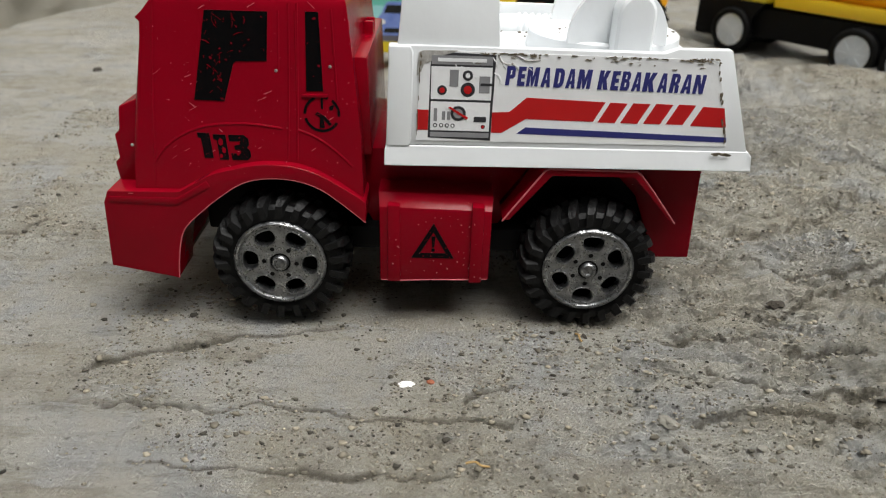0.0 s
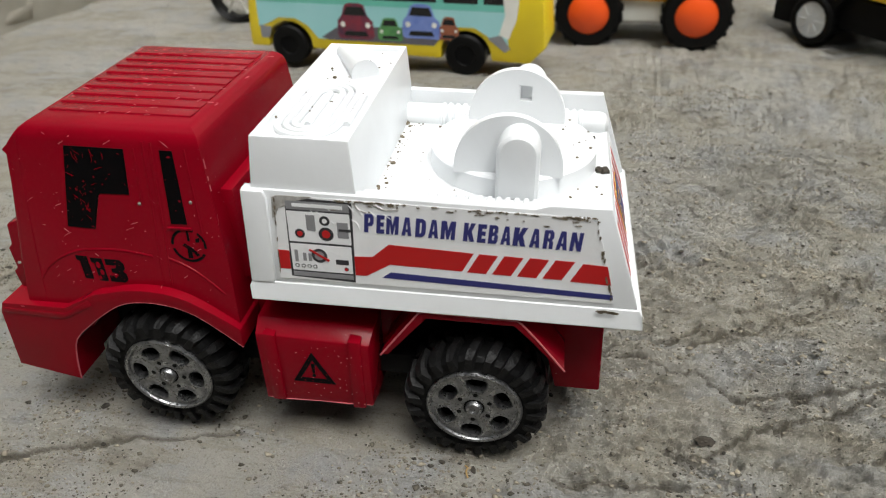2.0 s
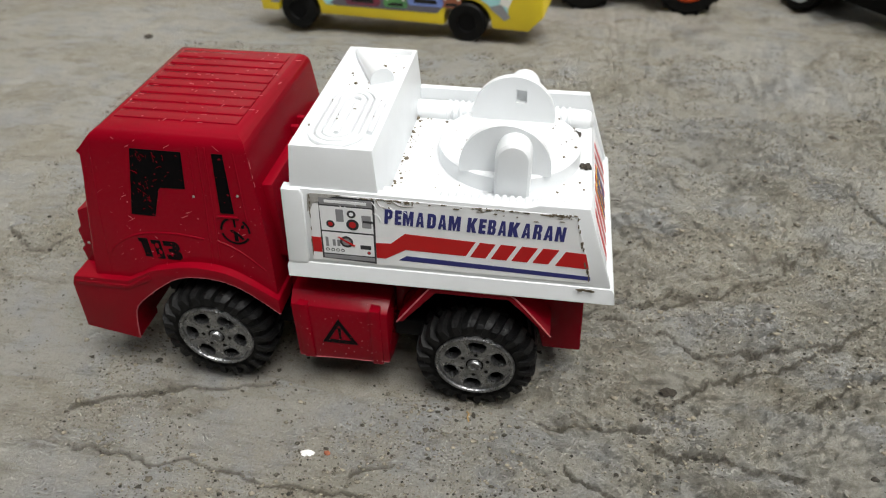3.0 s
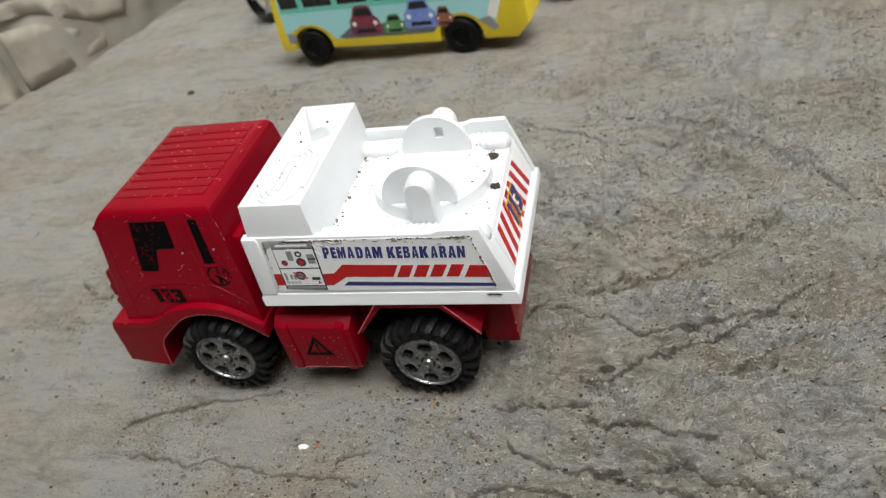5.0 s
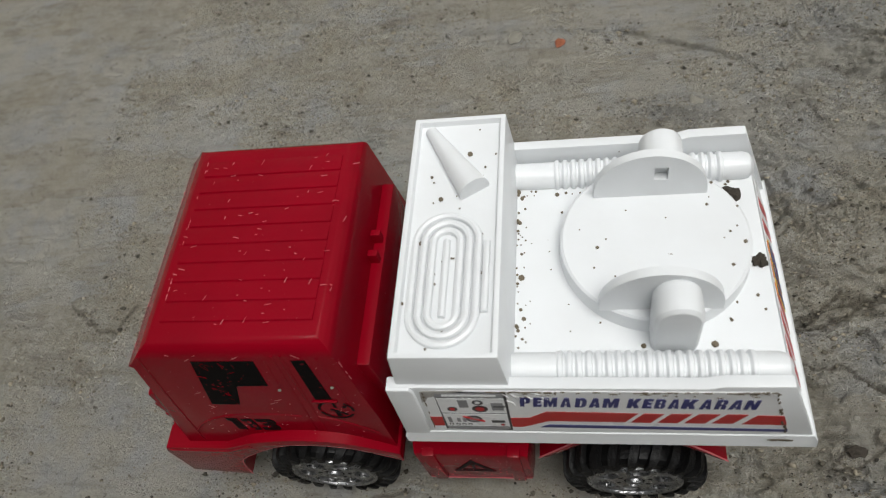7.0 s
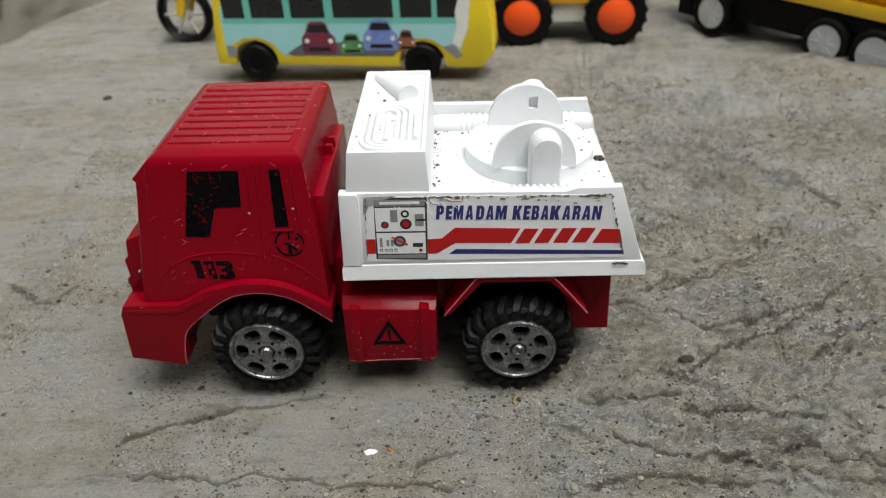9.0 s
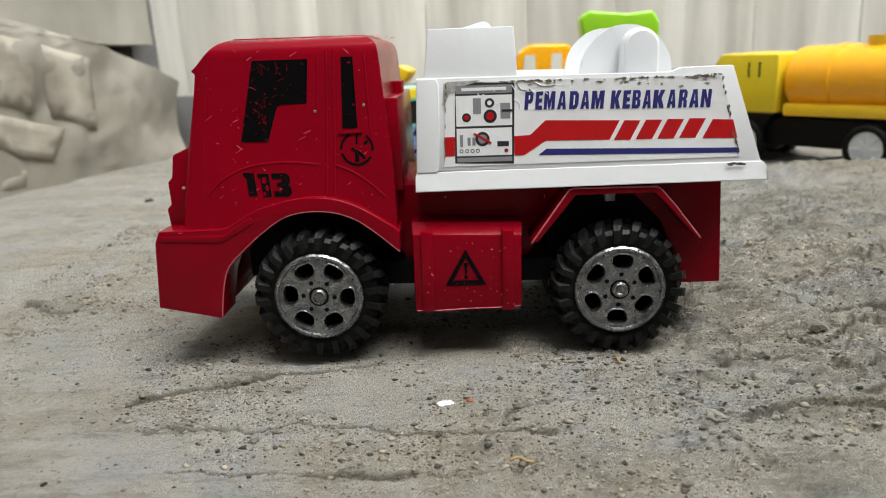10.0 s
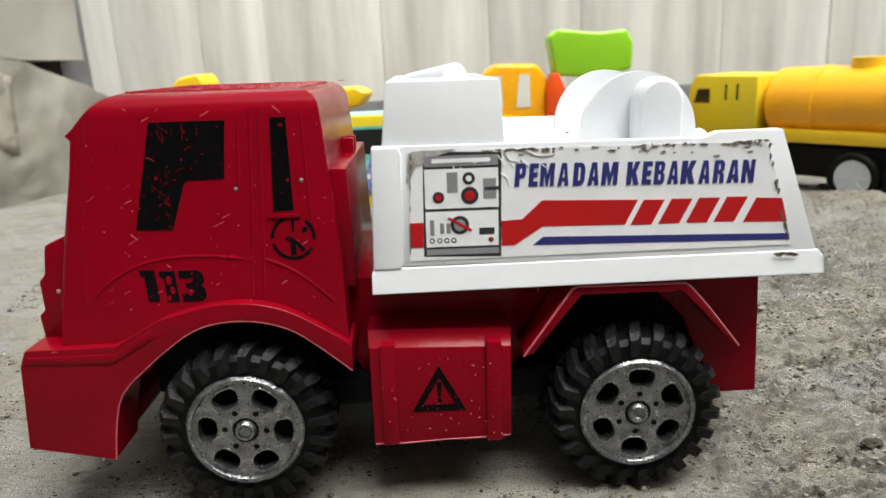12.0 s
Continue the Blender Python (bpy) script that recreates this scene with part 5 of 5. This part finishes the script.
def build_tanker():
    tk = root("toy_tanker_truck", pose(0.196, 0.3475, -0.0105, 0, 0, math.degrees(math.atan2(-0.824, 0.566))), "yellow plastic toy tanker truck on white wheels", "toy truck")
    part("chassis", box(-24, 150, 4, 42, 12, 30, 1.0), DARK, tk, "black plastic chassis")
    part("front_skirt", prism([(-29, 8), (14, 8), (14, 24), (22, 34), (-29, 34)], 0, 46, bevel=1.5), DARK, tk)
    cab = part("cab", prism([(-29, 33), (22, 33), (22, 72), (-22, 73), (-27, 66), (-29, 50)], 0, 46, bevel=2.2), LEMON, tk, "yellow plastic cab")
    def face(x, z, lift):
        return (x, -lift, z)
    patch([(-23, 55), (-11, 55), (-11, 64), (-20, 64)], face, 0.2, GLASS_INK, "side_window", cab)
    patch([(0, 57), (1.5, 57), (1.5, 67), (0, 67)], face, 0.2, GLASS_INK, "door_slot", cab)
    patch([(8, 57), (9.5, 57), (9.5, 67), (8, 67)], face, 0.2, GLASS_INK, "door_slot", cab)
    part("windscreen", box(-30.2, -28, 6, 40, 52, 66, 0.4), GLASS_INK, cab)
    part("headlight", rod((-30.5, 8, 40), (-28, 8, 40), 3), PALE, cab)
    part("headlight", rod((-30.5, 38, 40), (-28, 38, 40), 3), PALE, cab)
    tank = lathe([(0.01, 24), (18, 24.5), (21, 27), (21.5, 32), (21.5, 148), (18, 152), (0.01, 152)], 48)
    for v in tank.verts:
        x, y, z = v.co
        v.co = (y, 23 + x * 1.05, 54.5 + z)
    tank_part = part("tank", tank, ORANGE, tk, "amber plastic tank barrel")
    part("tank_saddle", box(26, 146, 1, 45, 32, 40, 1.5), YELLOW, tk)
    for x in (52, 96, 132):
        band = lathe([(21.3, x), (22.2, x + 0.4), (22.2, x + 3.2), (21.3, x + 3.6)], 48)
        for v in band.verts:
            px, py, pz = v.co
            v.co = (py, 23 + px * 1.05, 54.5 + pz)
        part("tank_band", band, ORANGE, tank_part)
    part("hatch", rod((76, 23, 74), (76, 23, 80.5), 9, 32), YELLOW, tank_part)
    for x in (0, 83, 113):
        for y in (-2, 36):
            w = simple_wheel(tk, x, y, 14.2, 14.4, 11, 10.2, WHEEL_WHITE)
            if y < 0:
                for k in range(8):
                    t = k * math.pi / 4
                    part("spoke", strip([(3 * math.cos(t), 0.6, 3 * math.sin(t)), (9.2 * math.cos(t), 0.6, 9.2 * math.sin(t))], 0.3), WHEEL_WHITE, w)


def build_excavator():
    ex = root("toy_excavator", pose(0.065, 0.335, -0.0105, 0, 0, -3.6), "orange-yellow toy excavator with a lime green arm", "toy excavator")
    part("lower_body", prism([(-38, 28), (80, 26), (82, 34), (80, 51), (16, 51), (-38, 60)], 2, 44, bevel=3), ORANGE, ex, "amber plastic excavator body")
    part("belly", box(-14, 76, 6, 40, 14, 28, 2), PALE, ex)
    cab = part("cab", prism([(-40, 40), (14, 40), (14, 78), (8, 86), (-18, 87), (-26, 82)], 4, 42, bevel=4, segments=3), ORANGE, ex, "rounded amber cab with pale windows")
    def face(x, z, lift):
        return (x, 4 - lift, z)
    for cx, w in ((-19, 5), (-1, 4.5)):
        patch([(cx - w, 60), (cx + w, 60), (cx + w * 0.9, 80), (cx - w * 0.5, 80)], face, 0.4, PALE, "window", cab)
    part("arm_post", prism([(13, 50), (24, 50), (25, 70), (21, 80), (16, 80), (13, 70)], -1, 16, bevel=2), HUB, ex, "orange-red plastic arm post")
    part("boom", soften(add_prism(bmesh.new(), [(26, 84), (34, 88), (82, 54), (80, 46), (72, 46)], 6, 20), 2.5, 3), GREEN, ex, "lime green boom")
    part("bucket", soften(add_prism(bmesh.new(), [(19, 78), (15, 102), (21, 106), (46, 103), (63, 104), (67, 96), (66, 80), (44, 76)], 2, 30), 3, 3), GREEN, ex, "lime green bucket")
    for x in (0, 62):
        for y in (-4, 36):
            simple_wheel(ex, x, y, 20.4, 19.6, 15, 12.2, HUB, 3.0, 18)


def build_motorcycle():
    mo = root("toy_motorcycle", pose(-0.18, 0.36, -0.0105, 0, 0, -8.5), "yellow plastic toy motorcycle with black wheels", "toy motorcycle")
    for x in (3, 112):
        w = part("wheel", lathe([(15.5, 0), (18, -2.5), (20.4, 0), (20.6, 5), (18, 8), (15.5, 6)], 40, True), RUBBER, mo, "", pose(x / 1000, 0.010, 0.0208))
        part("hub", lathe([(0.01, -1), (4, -1), (4.5, 2), (4.5, 5), (0.01, 6)], 20), PALE, w)
        for k in range(6):
            t = k * math.pi / 3
            part("spoke", strip([(4 * math.cos(t), 2, 4 * math.sin(t)), (16 * math.cos(t), 2, 16 * math.sin(t))], 0.9), PALE, w)
    for y in (5, 20):
        part("fork", soften(add_prism(bmesh.new(), [(0, 22), (5, 20), (18, 60), (8, 60)], y, y + 3.5), 0.8), YELLOW, mo)
    part("front_fender", soften(add_prism(bmesh.new(), [(-8, 42), (4, 46), (20, 42), (22, 36), (6, 40)], 8, 22), 1.2), YELLOW, mo)
    fair = soften(add_prism(bmesh.new(), [(-7, 48), (-5, 57), (8, 72), (25, 89), (39, 91), (43, 84), (34, 68), (32, 50), (20, 40), (4, 40)], 2, 28), 3, 3)
    part("fairing", fair, YELLOW, mo, "yellow pointed fairing")
    part("tank", soften(add_prism(bmesh.new(), [(26, 58), (34, 72), (50, 77), (78, 75), (92, 66), (90, 54), (40, 40)], 3, 27), 4, 3), ORANGE, mo)
    part("seat_tail", soften(add_prism(bmesh.new(), [(86, 60), (110, 66), (116, 77), (140, 78), (148, 74), (142, 66), (108, 58), (90, 54)], 5, 25), 3, 3), YELLOW, mo)
    part("engine", soften(add_prism(bmesh.new(), [(28, 18), (84, 16), (96, 44), (36, 50)], 6, 24), 3, 2), DARK, mo)
    part("tail_arm", soften(add_prism(bmesh.new(), [(80, 18), (112, 18), (112, 24), (84, 32)], 4, 26), 1.5), YELLOW, mo)
    part("handlebar", rod((32, -4, 80), (32, 34, 80), 1.8), DARK, mo)


build_bus()
build_tanker()
build_excavator()
build_motorcycle()


# ---- litter on the ground ----
def pebble(name, x, y, r, mat, label, category, flat=0.6, seed=1, stretch=1.3, group=""):
    bm = bmesh.new()
    bmesh.ops.create_icosphere(bm, subdivisions=3 if r > 0.9 else 2, radius=1)
    for v in bm.verts:
        k = 1 + 0.5 * noise.noise(v.co * 1.3 + Vector((seed * 3.1, seed, 0))) + 0.25 * noise.noise(v.co * 3.7 + Vector((seed, 0, 2)))
        v.co = Vector((v.co.x * r * stretch, v.co.y * r, v.co.z * r * flat)) * k
    ob = part(name, bm, mat, None, "", pose(x, y, ground_at(x, y) + r * flat * 0.00035, 0, 0, seed * 47), crisp=25)
    return tagged(ob, label, category, group)


pebble("paint_chip", -0.0056, -0.0195, 0.95, CHIP, "small white paint chip on concrete", "paint chip", 0.55, 4, 1.9)
pebble("pebble", 0.0464, -0.0343, 1.6, STONE, "pale angular stone chip on concrete", "pebble", 0.5, 3)
pebble("soil_clod", 0.0887, 0.0137, 1.5, CLOD, "dark crumbly clod of soil", "soil clod", 0.6, 4, 1.5)
pebble("brick_crumb", 0.0203, 0.1647, 1.7, BRICK, "reddish brick crumb on concrete", "brick crumb", 0.6, 5)
pebble("pebble", 0.0636, 0.1263, 2.4, STONE, "pale flat stone chip on concrete", "pebble", 0.5, 6, 1.6)
pebble("soil_clod", -0.1825, 0.2410, 2.2, CLOD, "dark crumbly clod of soil", "soil clod", 0.5, 7)
pebble("soil_clod", 0.0772, 0.1070, 1.3, CLOD, "dark crumbly clod of soil", "soil clod", 0.6, 8)
pebble("pebble", 0.0033, 0.1698, 2.2, STONE, "pale flat stone chip on concrete", "pebble", 0.4, 9, 1.6)
pebble("soil_clod", 0.1678, 0.1601, 1.6, CLOD, "dark crumbly clod of soil", "soil clod", 0.6, 10)
pebble("brick_crumb", -0.0005, -0.0190, 0.7, BRICK, "reddish brick crumb on concrete", "brick crumb", 0.6, 11)


flake_rng = random.Random(12)
for i in range(150):
    fx, fy = flake_rng.uniform(-0.05, 0.13), flake_rng.uniform(-0.055, 0.0)
    if i >= 70:
        fx, fy = flake_rng.uniform(0.07, 0.19), flake_rng.uniform(-0.03, 0.16)
    if fx < 0.02 and flake_rng.random() < 0.6:
        continue
    dark = flake_rng.random()
    pebble("soil_crumb" if dark < 0.6 else "stone_chip", fx, fy, flake_rng.uniform(0.25, 0.62) * (1.3 if dark > 0.8 else 1), CLOD if dark < 0.6 else STONE,
           "dark crumb of soil on concrete" if dark < 0.6 else "small grey stone chip on concrete", "soil crumb" if dark < 0.6 else "stone chip", flake_rng.uniform(0.4, 0.8), i + 20, flake_rng.uniform(1, 1.7), "crumbs on the concrete")


def straw(x, y, length, turn):
    bm = strip(smooth_line([(-length / 2, 0, 0.4), (-length * 0.1, 0.3, 0.9), (length * 0.2, -0.1, 0.7), (length / 2, 0.4, 0.3)]), 0.22, 6)
    tagged(part("straw", bm, STRAW, None, "", pose(x, y, ground_at(x, y) + 0.0002, 0, 0, turn)), "dry bit of straw on concrete", "straw")


straw(0.0345, -0.0030, 3.5, 100)
straw(0.0085, -0.0435, 4.5, -15)


def scatter_grit(count):
    gr = np.random.RandomState(9)
    bm = bmesh.new()
    bmesh.ops.create_icosphere(bm, subdivisions=1, radius=1)
    base = np.array([v.co[:] for v in bm.verts])
    tris = np.array([[v.index for v in f.verts] for f in bm.faces])
    bm.free()
    xs, ys = gr.uniform(-0.16, 0.24, count), gr.uniform(-0.09, 0.24, count)
    weight = np.clip(0.22 + 2.0 * cloud(xs / 0.022, ys / 0.018, 71, 3) + 0.35 * step01(xs, -0.02, 0.1) + 0.9 * crack_fields(xs, ys)[0] + 0.6 * trowel_arcs(xs, ys)[2] + 0.5 * np.exp(-((xs - 0.045) / 0.03) ** 2 - ((ys + 0.018) / 0.014) ** 2), 0.03, 1)
    keep = gr.rand(count) < weight
    xs, ys = xs[keep], ys[keep]
    k = len(xs)
    r = np.clip(0.00013 * np.exp(np.abs(gr.normal(0, 0.62, k))), 0.00012, 0.0008)
    zs = ground_height(xs, ys)
    jit = 1 + gr.uniform(-0.65, 0.55, (k, len(base), 3))
    co = base[None] * jit * r[:, None, None] * np.array([1.3, 1.0, 0.65])
    co += np.stack([xs, ys, zs + r * 0.25], -1)[:, None]
    me = bpy.data.meshes.new("grit")
    faces = (tris[None] + (np.arange(k) * len(base))[:, None, None]).reshape(-1, 3)
    me.vertices.add(k * len(base))
    me.vertices.foreach_set("co", co.ravel())
    me.loops.add(faces.size)
    me.loops.foreach_set("vertex_index", faces.ravel())
    me.polygons.add(len(faces))
    me.polygons.foreach_set("loop_start", np.arange(0, faces.size, 3))
    me.polygons.foreach_set("loop_total", np.full(len(faces), 3))
    me.update()
    me.validate()
    me.materials.append(GRAIN)
    tagged(new("grit", me), "loose sand grains and grit on the concrete", "grit", kind="stuff")


scatter_grit(110000)
